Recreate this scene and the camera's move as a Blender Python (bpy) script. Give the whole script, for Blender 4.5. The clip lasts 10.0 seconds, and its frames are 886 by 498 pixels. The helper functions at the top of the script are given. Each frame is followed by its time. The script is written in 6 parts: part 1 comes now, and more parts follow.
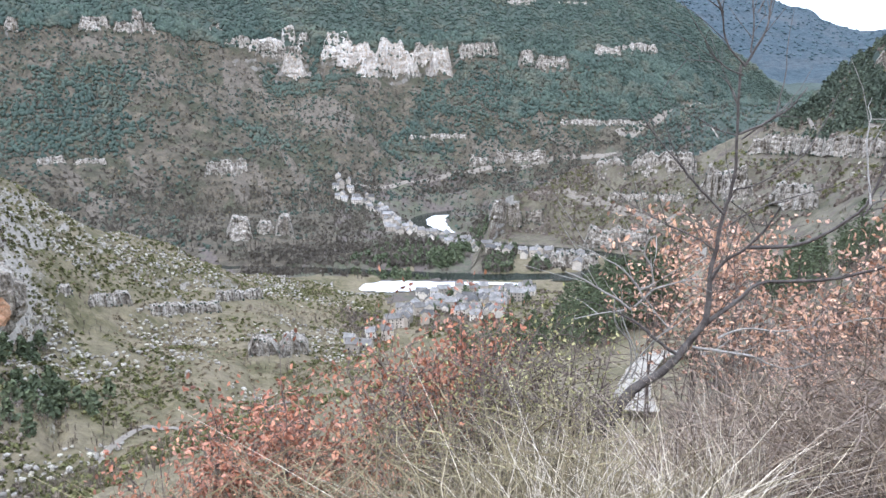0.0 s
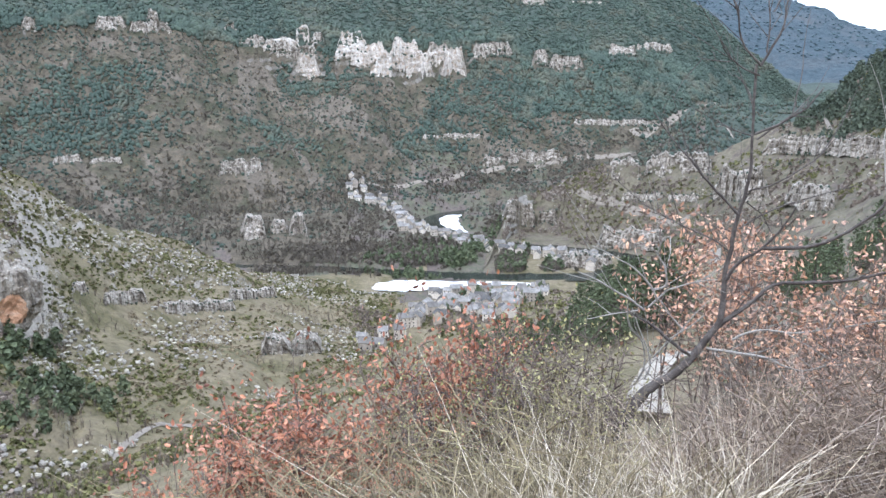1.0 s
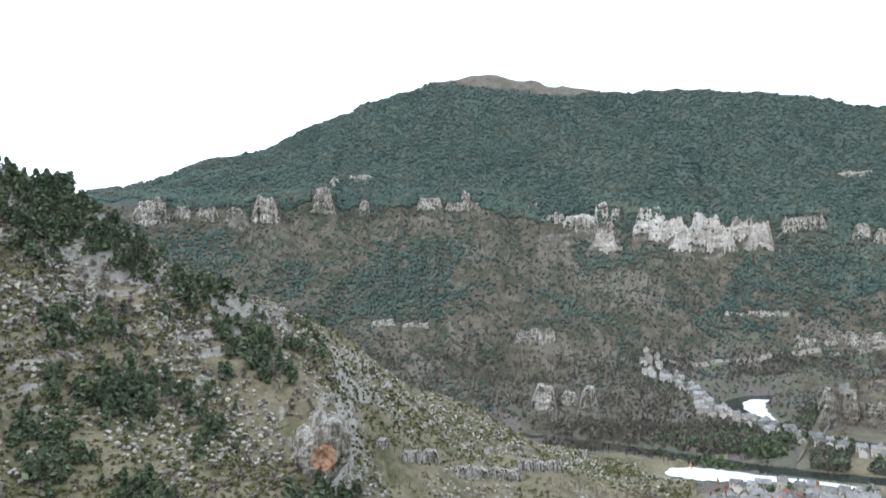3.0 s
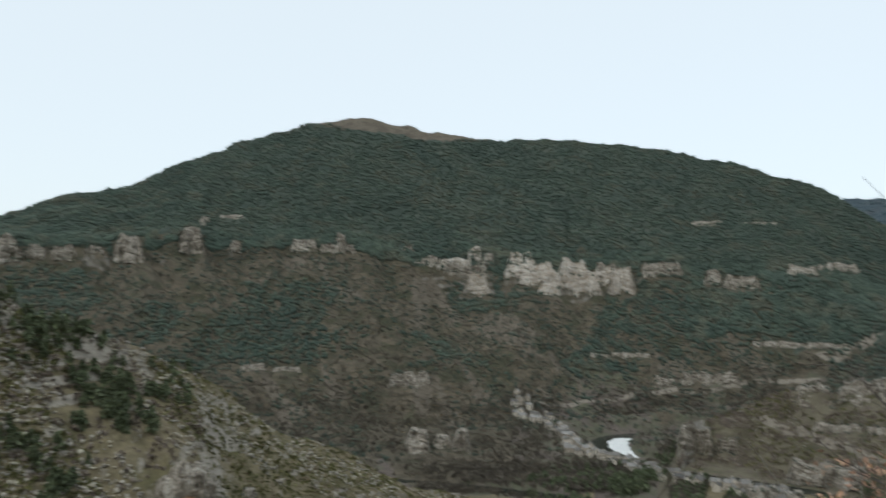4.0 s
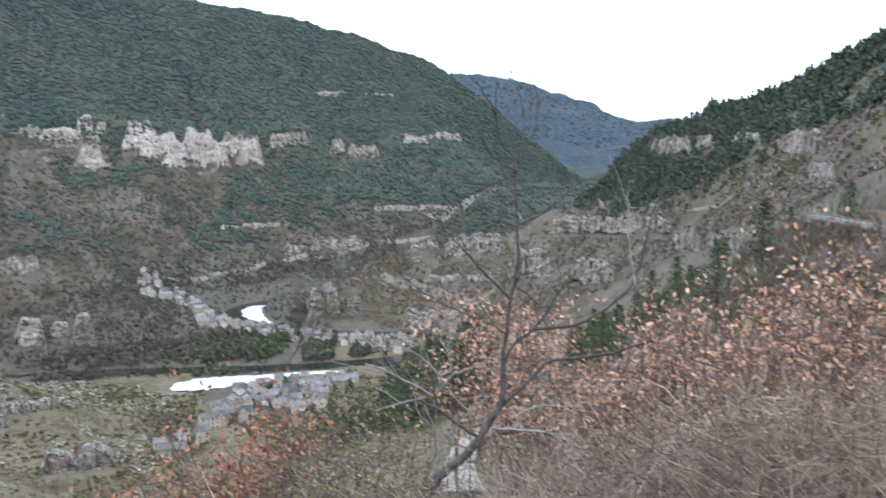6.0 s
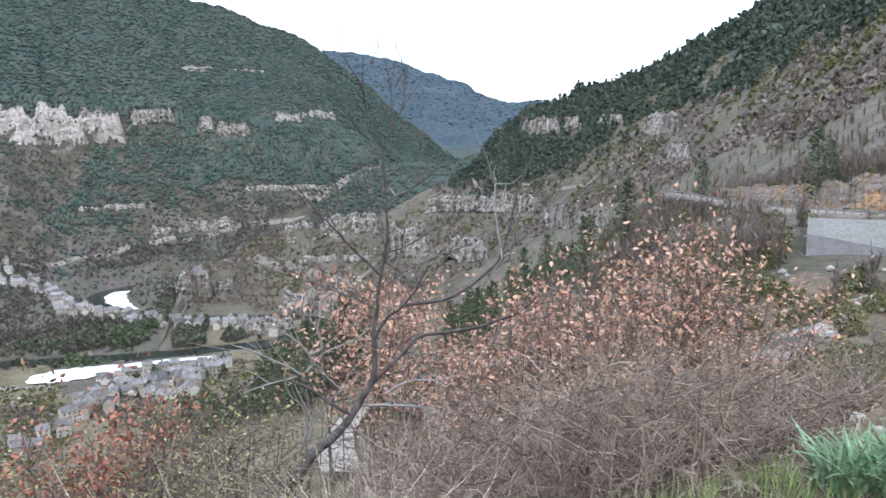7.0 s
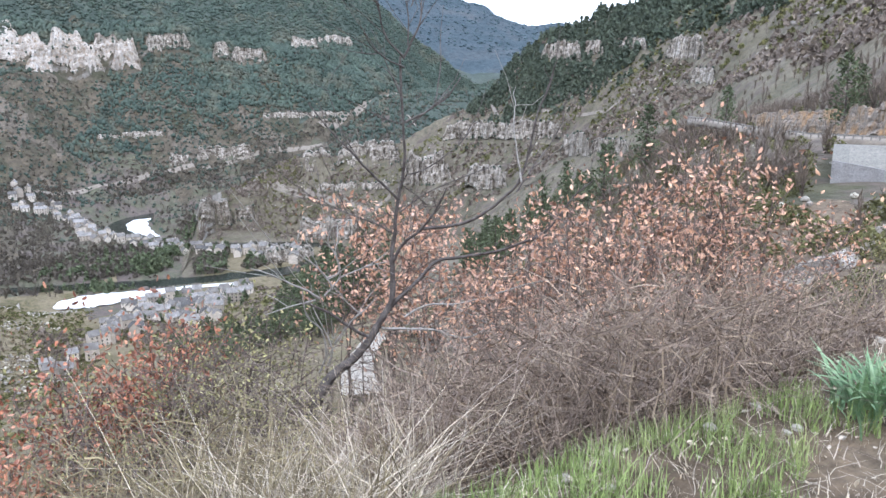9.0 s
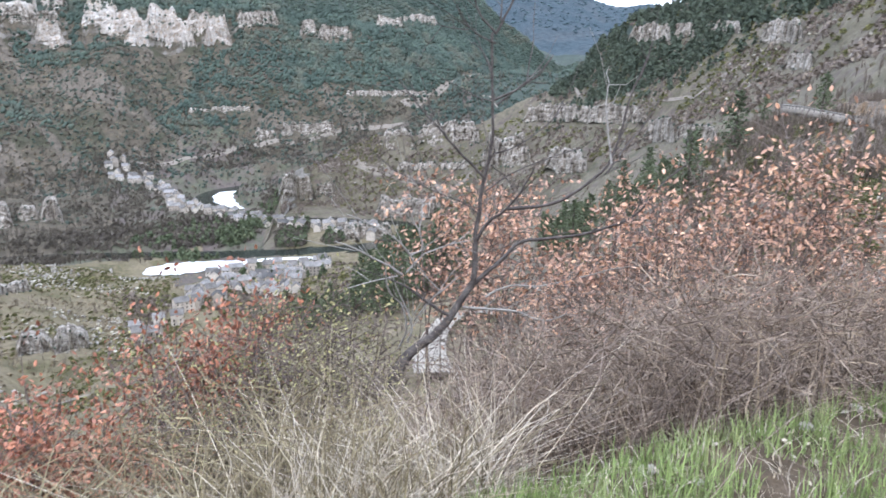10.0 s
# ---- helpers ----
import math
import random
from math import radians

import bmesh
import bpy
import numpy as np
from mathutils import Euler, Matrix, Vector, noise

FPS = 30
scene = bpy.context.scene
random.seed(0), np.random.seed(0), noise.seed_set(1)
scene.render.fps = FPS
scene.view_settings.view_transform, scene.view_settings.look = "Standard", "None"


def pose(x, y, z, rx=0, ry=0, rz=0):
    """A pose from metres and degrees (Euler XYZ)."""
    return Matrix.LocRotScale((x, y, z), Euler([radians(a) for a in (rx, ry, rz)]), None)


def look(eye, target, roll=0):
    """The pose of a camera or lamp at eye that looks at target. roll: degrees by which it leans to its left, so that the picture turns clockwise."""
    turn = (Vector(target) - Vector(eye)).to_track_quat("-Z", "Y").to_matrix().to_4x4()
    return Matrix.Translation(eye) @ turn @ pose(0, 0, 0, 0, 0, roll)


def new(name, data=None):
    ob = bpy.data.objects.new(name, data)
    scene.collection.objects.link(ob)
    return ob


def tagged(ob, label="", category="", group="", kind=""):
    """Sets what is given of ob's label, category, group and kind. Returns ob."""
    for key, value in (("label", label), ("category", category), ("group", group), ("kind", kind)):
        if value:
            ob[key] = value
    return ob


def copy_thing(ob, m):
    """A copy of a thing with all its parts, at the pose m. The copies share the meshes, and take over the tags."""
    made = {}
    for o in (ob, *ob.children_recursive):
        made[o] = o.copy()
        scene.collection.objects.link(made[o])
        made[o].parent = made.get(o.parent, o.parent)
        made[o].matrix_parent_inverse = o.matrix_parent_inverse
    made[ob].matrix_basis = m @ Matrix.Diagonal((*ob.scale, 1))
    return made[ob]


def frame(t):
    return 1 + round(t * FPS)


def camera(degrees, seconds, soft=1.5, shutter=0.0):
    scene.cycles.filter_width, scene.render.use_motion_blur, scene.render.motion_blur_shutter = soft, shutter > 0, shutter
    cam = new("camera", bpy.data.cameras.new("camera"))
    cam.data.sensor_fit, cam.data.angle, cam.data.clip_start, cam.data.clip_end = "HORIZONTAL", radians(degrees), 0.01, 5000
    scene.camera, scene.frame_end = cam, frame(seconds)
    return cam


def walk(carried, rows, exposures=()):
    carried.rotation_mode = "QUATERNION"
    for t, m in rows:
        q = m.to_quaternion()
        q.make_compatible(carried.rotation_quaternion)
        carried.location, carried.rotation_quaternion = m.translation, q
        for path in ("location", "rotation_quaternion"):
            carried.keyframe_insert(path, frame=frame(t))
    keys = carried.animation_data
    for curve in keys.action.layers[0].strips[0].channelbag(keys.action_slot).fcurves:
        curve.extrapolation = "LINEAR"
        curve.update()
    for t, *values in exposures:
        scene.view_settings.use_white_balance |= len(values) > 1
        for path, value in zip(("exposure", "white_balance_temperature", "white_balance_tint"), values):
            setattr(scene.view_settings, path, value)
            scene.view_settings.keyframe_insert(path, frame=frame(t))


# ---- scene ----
cam = camera(59.21, 10.0, shutter=0.35)
EYE_Z = 220.0
PATH = [
    (0.0, pose(-0.040, 0.000, EYE_Z + 0.000, 77.40, 0.05, -0.00)),
    (0.5, pose(-0.040, 0.000, EYE_Z + 0.000, 77.39, 0.02, 0.39)),
    (1.0, pose(-0.040, 0.000, EYE_Z + 0.000, 77.37, 0.02, 0.98)),
    (1.5, pose(-0.040, 0.000, EYE_Z + 0.000, 77.83, -0.37, 2.22)),
    (2.0, pose(-0.050, 0.010, EYE_Z + 0.020, 80.44, 0.90, 9.96)),
    (2.5, pose(-0.057, 0.010, EYE_Z + 0.056, 84.87, 0.91, 20.50)),
    (2.7, pose(-0.060, 0.010, EYE_Z + 0.070, 87.02, 0.44, 22.41)),
    (3.8, pose(-0.050, 0.000, EYE_Z + 0.130, 93.83, -1.04, 17.58)),
    (4.0, pose(-0.048, -0.005, EYE_Z + 0.137, 93.14, -0.50, 13.14)),
    (4.5, pose(-0.043, -0.019, EYE_Z + 0.153, 90.84, 0.64, 5.95)),
    (5.0, pose(0.000, -0.040, EYE_Z + 0.130, 88.61, 1.21, -0.13)),
    (5.5, pose(0.045, -0.060, EYE_Z + 0.100, 86.25, 1.18, -6.39)),
    (6.0, pose(0.091, -0.070, EYE_Z + 0.062, 83.61, 0.62, -13.55)),
    (6.2, pose(0.100, -0.075, EYE_Z + 0.055, 82.67, 0.27, -16.19)),
    (7.3, pose(0.150, -0.070, EYE_Z + 0.033, 81.90, 0.30, -24.15)),
    (7.5, pose(0.157, -0.067, EYE_Z + 0.030, 81.53, 0.18, -24.80)),
    (8.0, pose(0.176, -0.060, EYE_Z + 0.024, 79.81, -0.06, -24.08)),
    (8.5, pose(0.170, -0.040, EYE_Z + 0.015, 77.86, 0.05, -21.77)),
    (9.0, pose(0.160, -0.020, EYE_Z + 0.000, 76.75, 0.49, -21.34)),
    (9.5, pose(0.145, 0.010, EYE_Z + -0.012, 76.61, 0.63, -19.02)),
    (10.0, pose(0.125, 0.039, EYE_Z + -0.026, 75.39, -0.41, -15.37)),
]
EXPOSURES = [(0, 0.82, 5430, 14), (2, 0.78, 5430, 11), (2.7, 0.73, 5350, 9), (3.8, -0.71, 6100, 4), (4.1, -0.71, 6100, 4), (4.5, -0.54, 6000, 6), (5, -0.14, 5700, 8), (5.5, 0.18, 5510, 9), (6.2, 0.38, 5410, 13), (7.5, 0.55, 5410, 14), (8.5, 0.7, 5460, 15), (10, 0.71, 5460, 15)]
walk(cam, PATH, EXPOSURES)

# ---- sky and sun: bright, hazy overcast ----
SUN_EL, SUN_AZ = radians(42), radians(200)
world = bpy.data.worlds.new("overcast_sky")
scene.world = world
world.use_nodes = True
wn, wl = world.node_tree.nodes, world.node_tree.links
sky = wn.new("ShaderNodeTexSky")
sky.sky_type = "NISHITA"
sky.sun_disc = False
sky.sun_elevation, sky.sun_rotation = SUN_EL, SUN_AZ
sky.air_density, sky.dust_density, sky.ozone_density = 1.0, 2.0, 1.0
# a bright cloud sheet over the sky
sky_bg = wn["Background"]
wl.new(sky.outputs[0], sky_bg.inputs[0])
sky_bg.inputs[1].default_value = 0.05
cloud = wn.new("ShaderNodeBackground")
cloud.inputs[0].default_value, cloud.inputs[1].default_value = (0.96, 0.985, 1.0, 1), 1.3
both = wn.new("ShaderNodeAddShader")
wl.new(sky_bg.outputs[0], both.inputs[0])
wl.new(cloud.outputs[0], both.inputs[1])
wl.new(both.outputs[0], wn["World Output"].inputs["Surface"])
sun_data = bpy.data.lights.new("sun", "SUN")
sun_data.energy, sun_data.angle, sun_data.color = 0.55, radians(14), (1.0, 0.95, 0.88)
sun = new("sun", sun_data)
sun_dir = Vector((math.sin(SUN_AZ) * math.cos(SUN_EL), math.cos(SUN_AZ) * math.cos(SUN_EL), math.sin(SUN_EL)))
sun.matrix_world = look(sun_dir * 900, (0, 0, 0))


# ---- materials ----
def material(name, stops, scale=1.0, detail=6, rough=0.9, bump=0.3, bump_scale=4.0, rock=None, island=0.0, spec=0.2, second=None, streak=None, each=0.0):
    """Noise between colour stops at two scales; rock: a colour for the steep faces."""
    m = bpy.data.materials.new(name)
    m.use_nodes = True
    nt = m.node_tree
    n, l = nt.nodes, nt.links
    b = n["Principled BSDF"]
    b.inputs["Roughness"].default_value = rough
    b.inputs["Specular IOR Level"].default_value = spec
    geo = n.new("ShaderNodeNewGeometry")

    def tex(sc, det=6.0, rg=0.6):
        t = n.new("ShaderNodeTexNoise")
        t.inputs["Scale"].default_value, t.inputs["Detail"].default_value, t.inputs["Roughness"].default_value = sc, det, rg
        l.new(geo.outputs["Position"], t.inputs["Vector"])
        return t

    def ramp(fac, cols, lo=0.3, hi=0.7):
        r = n.new("ShaderNodeValToRGB")
        e = r.color_ramp.elements
        while len(e) < len(cols):
            e.new(0.5)
        for i, c in enumerate(cols):
            e[i].position = lo + (hi - lo) * i / max(1, len(cols) - 1)
            e[i].color = (*c, 1)
        l.new(fac, r.inputs[0])
        return r.outputs[0]

    def mix(fac, a, c, mode="MIX"):
        x = n.new("ShaderNodeMix")
        x.data_type, x.blend_type = "RGBA", mode
        if isinstance(fac, float):
            x.inputs[0].default_value = fac
        else:
            l.new(fac, x.inputs[0])
        l.new(a, x.inputs[6])
        l.new(c, x.inputs[7])
        return x.outputs[2]

    big, small = tex(scale, detail), tex(scale * 9, 5, 0.7)
    col = ramp(big.outputs[0], stops)
    grain = ramp(small.outputs[0], [(0.62, 0.62, 0.62), (1.0, 1.0, 1.0), (1.3, 1.28, 1.22)], 0.3, 0.7)
    if second:
        s2 = ramp(tex(scale * 3.1, 4, 0.65).outputs[0], [(0, 0, 0), (1, 1, 1)], 0.52, 0.62)
        rgb = n.new("ShaderNodeRGB")
        rgb.outputs[0].default_value = (*second, 1)
        col = mix(s2, col, rgb.outputs[0])
    if streak:
        # dark vertical water streaks and joints
        mp = n.new("ShaderNodeMapping")
        mp.inputs["Scale"].default_value = (1, 1, 0.16)
        l.new(geo.outputs["Position"], mp.inputs["Vector"])
        t = n.new("ShaderNodeTexNoise")
        t.inputs["Scale"].default_value, t.inputs["Detail"].default_value, t.inputs["Roughness"].default_value = streak[1], 5, 0.7
        l.new(mp.outputs[0], t.inputs["Vector"])
        col = mix(1.0, col, ramp(t.outputs[0], [streak[0], (0.85, 0.82, 0.78), (1.1, 1.1, 1.1)], 0.38, 0.62), "MULTIPLY")
    if rock:
        sep = n.new("ShaderNodeSeparateXYZ")
        l.new(geo.outputs["True Normal"], sep.inputs[0])
        add = n.new("ShaderNodeMath")
        add.operation = "MULTIPLY_ADD"
        l.new(tex(scale * 4, 4).outputs[0], add.inputs[0])
        add.inputs[1].default_value = 0.5
        l.new(sep.outputs[2], add.inputs[2])
        f = ramp(add.outputs[0], [(1, 1, 1), (0, 0, 0)], rock[1], rock[1] + 0.1)
        rc = n.new("ShaderNodeRGB")
        rc.outputs[0].default_value = (*rock[0], 1)
        col = mix(f, col, rc.outputs[0])
    col = mix(1.0, col, grain, "MULTIPLY")
    if island:
        r = ramp(geo.outputs["Random Per Island"], [(1 - island,) * 3, (1, 1, 1), (1 + island, 1 + island, 1 + 0.6 * island)], 0, 1)
        col = mix(1.0, col, r, "MULTIPLY")
    if each:
        info = n.new("ShaderNodeObjectInfo")
        col = mix(1.0, col, ramp(info.outputs["Random"], [(1 - each,) * 3, (1, 0.97, 0.93), (1 + each, 1 + each, 1 + each)], 0, 1), "MULTIPLY")
    l.new(col, b.inputs["Base Color"])
    if bump:
        bm = n.new("ShaderNodeBump")
        bm.inputs["Strength"].default_value, bm.inputs["Distance"].default_value = bump, 1.0 / bump_scale
        l.new(tex(bump_scale, 5).outputs[0], bm.inputs["Height"])
        l.new(bm.outputs[0], b.inputs["Normal"])
    return m


M_SPUR = material("spur_scrub", [(0.10, 0.092, 0.044), (0.15, 0.13, 0.072), (0.22, 0.182, 0.118), (0.12, 0.108, 0.052)], 0.03, rock=((0.36, 0.325, 0.275), 0.745), bump=0.6, bump_scale=0.5, second=(0.205, 0.172, 0.105))
M_SLOPE = material("mountain_slope", [(0.052, 0.056, 0.036), (0.084, 0.075, 0.052), (0.118, 0.099, 0.072), (0.066, 0.066, 0.041), (0.097, 0.082, 0.059)], 0.011, rock=((0.23, 0.21, 0.18), 0.56), bump=0.6, bump_scale=0.2, second=(0.135, 0.112, 0.08))
# woodland green lifted and blued: some aerial haze is painted into it
M_FOREST_HAZED = material("hazed_forest_floor", [(0.053, 0.07, 0.057), (0.068, 0.085, 0.068), (0.086, 0.095, 0.074)], 0.012, bump=0.5, bump_scale=0.2)
# the blue of distance haze is mixed into the far land's base colour
M_FAR_HAZE = material("hazed_plateau", [(0.045, 0.068, 0.08), (0.06, 0.082, 0.095), (0.085, 0.095, 0.10)], 0.006, bump=0.5, bump_scale=0.05)
M_VALLEY = material("valley_floor", [(0.10, 0.082, 0.07), (0.135, 0.11, 0.094), (0.11, 0.112, 0.072), (0.14, 0.115, 0.10)], 0.02, bump=0.5, bump_scale=0.4)
M_PROM = material("terraced_hill", [(0.08, 0.08, 0.046), (0.13, 0.117, 0.077), (0.18, 0.157, 0.112), (0.10, 0.095, 0.063)], 0.025, rock=((0.36, 0.34, 0.305), 0.42), bump=0.6, bump_scale=0.4, second=(0.135, 0.11, 0.09))
M_SOIL = material("verge_soil", [(0.08, 0.06, 0.04), (0.16, 0.12, 0.08), (0.24, 0.19, 0.13)], 1.5, bump=0.7, bump_scale=14)
M_CLIFF = material("limestone", [(0.26, 0.235, 0.195), (0.40, 0.365, 0.315), (0.52, 0.48, 0.42), (0.33, 0.30, 0.255)], 0.07, bump=0.9, bump_scale=0.35, second=(0.22, 0.19, 0.15), streak=((0.28, 0.26, 0.24), 0.22))
M_CLIFF_W = material("white_limestone", [(0.46, 0.42, 0.37), (0.61, 0.57, 0.515), (0.73, 0.69, 0.635)], 0.05, bump=0.9, bump_scale=0.3, second=(0.48, 0.395, 0.31), streak=((0.72, 0.68, 0.64), 0.07))
M_OCHRE = material("ochre_rock", [(0.30, 0.265, 0.225), (0.38, 0.27, 0.17), (0.30, 0.265, 0.225), (0.42, 0.27, 0.145), (0.26, 0.235, 0.20)], 0.12, bump=0.9, bump_scale=0.8)
M_ROAD = material("pale_road", [(0.33, 0.295, 0.24), (0.42, 0.38, 0.315)], 0.3, bump=0.2)
M_TRACK = material("dusty_track", [(0.20, 0.17, 0.135), (0.28, 0.245, 0.20), (0.22, 0.19, 0.15)], 0.08, bump=0.2)
M_SCREE = material("tan_scree", [(0.095, 0.082, 0.062), (0.13, 0.11, 0.084), (0.165, 0.14, 0.108), (0.088, 0.077, 0.056)], 0.03, bump=0.6, bump_scale=0.3)
M_CONCRETE = material("pale_concrete", [(0.185, 0.175, 0.15), (0.25, 0.237, 0.205), (0.21, 0.20, 0.172)], 0.4, bump=0.3, bump_scale=3, second=(0.27, 0.25, 0.215))
M_WATER = material("dark_river_water", [(0.02, 0.025, 0.02), (0.03, 0.035, 0.028)], 0.05, rough=0.12, bump=0.15, bump_scale=1.5, spec=0.5)
M_SHOAL = material("white_pebble_shoal", [(0.80, 0.80, 0.78), (0.86, 0.86, 0.84)], 0.08, rough=0.6, bump=0.2, bump_scale=1)
M_ROCK = material("loose_rock", [(0.25, 0.225, 0.19), (0.38, 0.35, 0.30), (0.50, 0.465, 0.41)], 0.3, island=0.35, bump=0.6, bump_scale=1.2)
M_STONE_WALL = material("stone_house_wall", [(0.36, 0.32, 0.265), (0.48, 0.43, 0.365), (0.55, 0.50, 0.43)], 0.25, bump=0.4, bump_scale=2, each=0.35)
M_PLASTER = material("cream_plaster", [(0.60, 0.55, 0.47), (0.72, 0.67, 0.59)], 0.2, bump=0.2, each=0.2)
M_SLATE = material("grey_slate_roof", [(0.13, 0.125, 0.115), (0.20, 0.19, 0.178), (0.29, 0.275, 0.255)], 0.2, rough=0.6, bump=0.4, bump_scale=2.5, each=0.5)
M_WINDOW = material("dark_window", [(0.02, 0.022, 0.025), (0.035, 0.037, 0.04)], 1.0, rough=0.2, bump=0, spec=0.5)


# ---- helpers for building ----
rng = np.random.RandomState(7)


def mesh_from(name, verts, faces, mats=(), mat_index=None, smooth=True):
    me = bpy.data.meshes.new(name)
    verts = np.asarray(verts, dtype=np.float32)
    faces = np.asarray(faces, dtype=np.int32)
    k = faces.shape[1]
    me.vertices.add(len(verts))
    me.vertices.foreach_set("co", verts.ravel())
    me.loops.add(faces.size)
    me.loops.foreach_set("vertex_index", faces.ravel())
    me.polygons.add(len(faces))
    me.polygons.foreach_set("loop_start", np.arange(0, faces.size, k, dtype=np.int32))
    me.polygons.foreach_set("use_smooth", np.full(len(faces), smooth))
    for m in mats:
        me.materials.append(m)
    if mat_index is not None:
        me.polygons.foreach_set("material_index", np.asarray(mat_index, dtype=np.int32))
    me.update(calc_edges=True)
    return me


def part(name, bm, mat, parent, label=""):
    me = bpy.data.meshes.new(name)
    bm.to_mesh(me)
    bm.free()
    me.materials.append(mat)
    ob = new(name, me)
    ob.parent = parent
    if label:
        ob["label"] = label
    return ob


PERM = np.random.RandomState(3).permutation(512)


def value_noise(x, y):
    xi, yi = np.floor(x).astype(int), np.floor(y).astype(int)
    u, v = x - xi, y - yi
    u, v = u * u * (3 - 2 * u), v * v * (3 - 2 * v)

    def h(a, b):
        return PERM[(PERM[a & 511] + b) & 511] / 255.5 - 1.0

    return (h(xi, yi) * (1 - u) + h(xi + 1, yi) * u) * (1 - v) + (h(xi, yi + 1) * (1 - u) + h(xi + 1, yi + 1) * u) * v


def fbm(x, y, octaves=4):
    s, a = 0.0, 1.0
    for o in range(octaves):
        s = s + a * value_noise(x * 2**o + 17.3 * o, y * 2**o - 9.1 * o)
        a *= 0.5
    return s


def spot(az, r, z=0.0):
    """A place by its bearing in degrees (0 is ahead, to the right positive), distance and height."""
    a = np.radians(az)
    return np.array([r * np.sin(a), r * np.cos(a), z])


# ---- the land: crest lines and foot lines, each by bearing, distance and angle of elevation from the look-out ----
def line(*rows):
    a = np.array(rows, dtype=float)
    return lambda az: (np.interp(az, a[:, 0], a[:, 1], period=360), EYE_Z + np.interp(az, a[:, 0], a[:, 1], period=360) * np.tan(np.radians(np.interp(az, a[:, 0], a[:, 2], period=360))))


def level(*rows):
    a = np.array(rows, dtype=float)
    return lambda az: (np.interp(az, a[:, 0], a[:, 1], period=360), np.interp(az, a[:, 0], a[:, 2], period=360))


GROUND_Z = EYE_Z - 1.6
VERGE = level((-90, 1.5, 218.4), (-20, 1.4, 218.35), (0, 1.8, 218.3), (15, 2.25, 218.35), (21, 2.45, 218.4), (28, 2.65, 218.4), (37, 3.1, 218.43), (43, 3.4, 218.45), (47, 3.75, 218.45), (50, 4.3, 218.45), (55, 5.2, 218.5), (60, 6.2, 218.6), (90, 12, 219), (170, 6, 219))
BANK = level((-90, 11, 212), (-20, 11, 212), (0, 12, 212), (25, 13, 212.5), (43, 13, 214), (55, 16, 215), (75, 24, 217.5), (110, 40, 224), (170, 20, 226))
SLOPE_1 = line((-90, 60, -36), (-40, 60, -38), (0, 60, -32), (16, 60, -28), (30, 60, -22), (40, 60, -17), (48, 60, -13.5), (55, 60, -12), (75, 60, -2), (110, 80, 14), (170, 60, 20))
SLOPE_2 = line((-90, 130, -28), (-40, 130, -33), (-28, 130, -29.5), (-20, 130, -28), (0, 130, -25.5), (10, 125, -23.6), (16, 120, -22.3), (25, 120, -19), (34, 115, -12.5), (40, 105, -8.6), (46, 95, -8.4), (50, 90, -8.6), (56, 90, -8.6), (75, 90, 1), (110, 150, 18), (170, 130, 22))
FACE_1 = line((-90, 200, -10.45), (-55, 260, -24.45), (-40, 260, -26.45), (-28, 280, -25.95), (-20, 330, -24.15), (-14, 400, -22.95), (-7, 500, -20.45), (0, 560, -18.85), (5, 520, -18.6), (9, 330, -19), (13, 300, -16.5), (20, 300, -15), (25, 300, -13.6), (29, 300, -11), (34, 230, -7.4), (36, 195, -5.2), (38, 172, -4.9), (40, 154, -4.8), (43, 141, -4.75), (46, 133, -4.75), (50, 130, -4.75), (56, 130, -4.75), (75, 110, 6), (110, 200, 20), (170, 200, 22))
FACE_2 = line((-90, 260, -0.45), (-55, 380, -8.45), (-40, 400, -12.95), (-31, 385, -16.45), (-28, 430, -16.95), (-20, 480, -18.45), (-14, 560, -17.95), (-7, 660, -17.25), (0, 718, -16.45), (5, 770, -15.6), (9, 790, -15.4), (13, 850, -14.3), (18, 900, -13.2), (22, 700, -12.5), (25, 600, -10.5), (29, 520, -8.5), (34, 480, -6.3), (38, 420, -4.4), (43, 300, -2.9), (50, 180, -1.5), (56, 160, -0.5), (75, 150, 11), (110, 300, 20), (170, 300, 22))
FACE_3 = line((-90, 330, 7.55), (-55, 430, -1.45), (-40, 450, -5.95), (-31, 460, -9.45), (-28, 510, -11.45), (-20, 600, -14.45), (-14, 680, -15.35), (-7, 747, -15.85), (0, 766, -15.85), (2.5, 873, -13.95), (3.8, 1090, -11.2), (6.5, 1090, -11.2), (12.3, 1020, -11.8), (17, 980, -10.8), (20, 900, -9), (25, 800, -7.4), (29, 800, -5.2), (34, 750, -3.6), (38, 640, -1.6), (43, 520, 0.4), (50, 400, 4), (56, 360, 6), (75, 320, 16), (170, 420, 20))
FACE_4 = line((-90, 380, 11.55), (-55, 455, 1.55), (-40, 465, -3.45), (-31, 500, -6.95), (-28, 545, -9.45), (-20, 640, -13.05), (-14, 710, -14.55), (-7, 766, -15.65), (0, 771, -15.85), (2.5, 892, -13.65), (3.8, 1110, -9.6), (6.9, 1110, -8.9), (11, 1100, -7.5), (16, 1090, -6.7), (20.5, 1040, -5.4), (25, 950, -4.7), (29.6, 870, -2.3), (34, 820, 0.4), (38, 760, 1.9), (43, 660, 4), (50, 560, 8), (56, 500, 10), (75, 430, 19), (170, 520, 20))
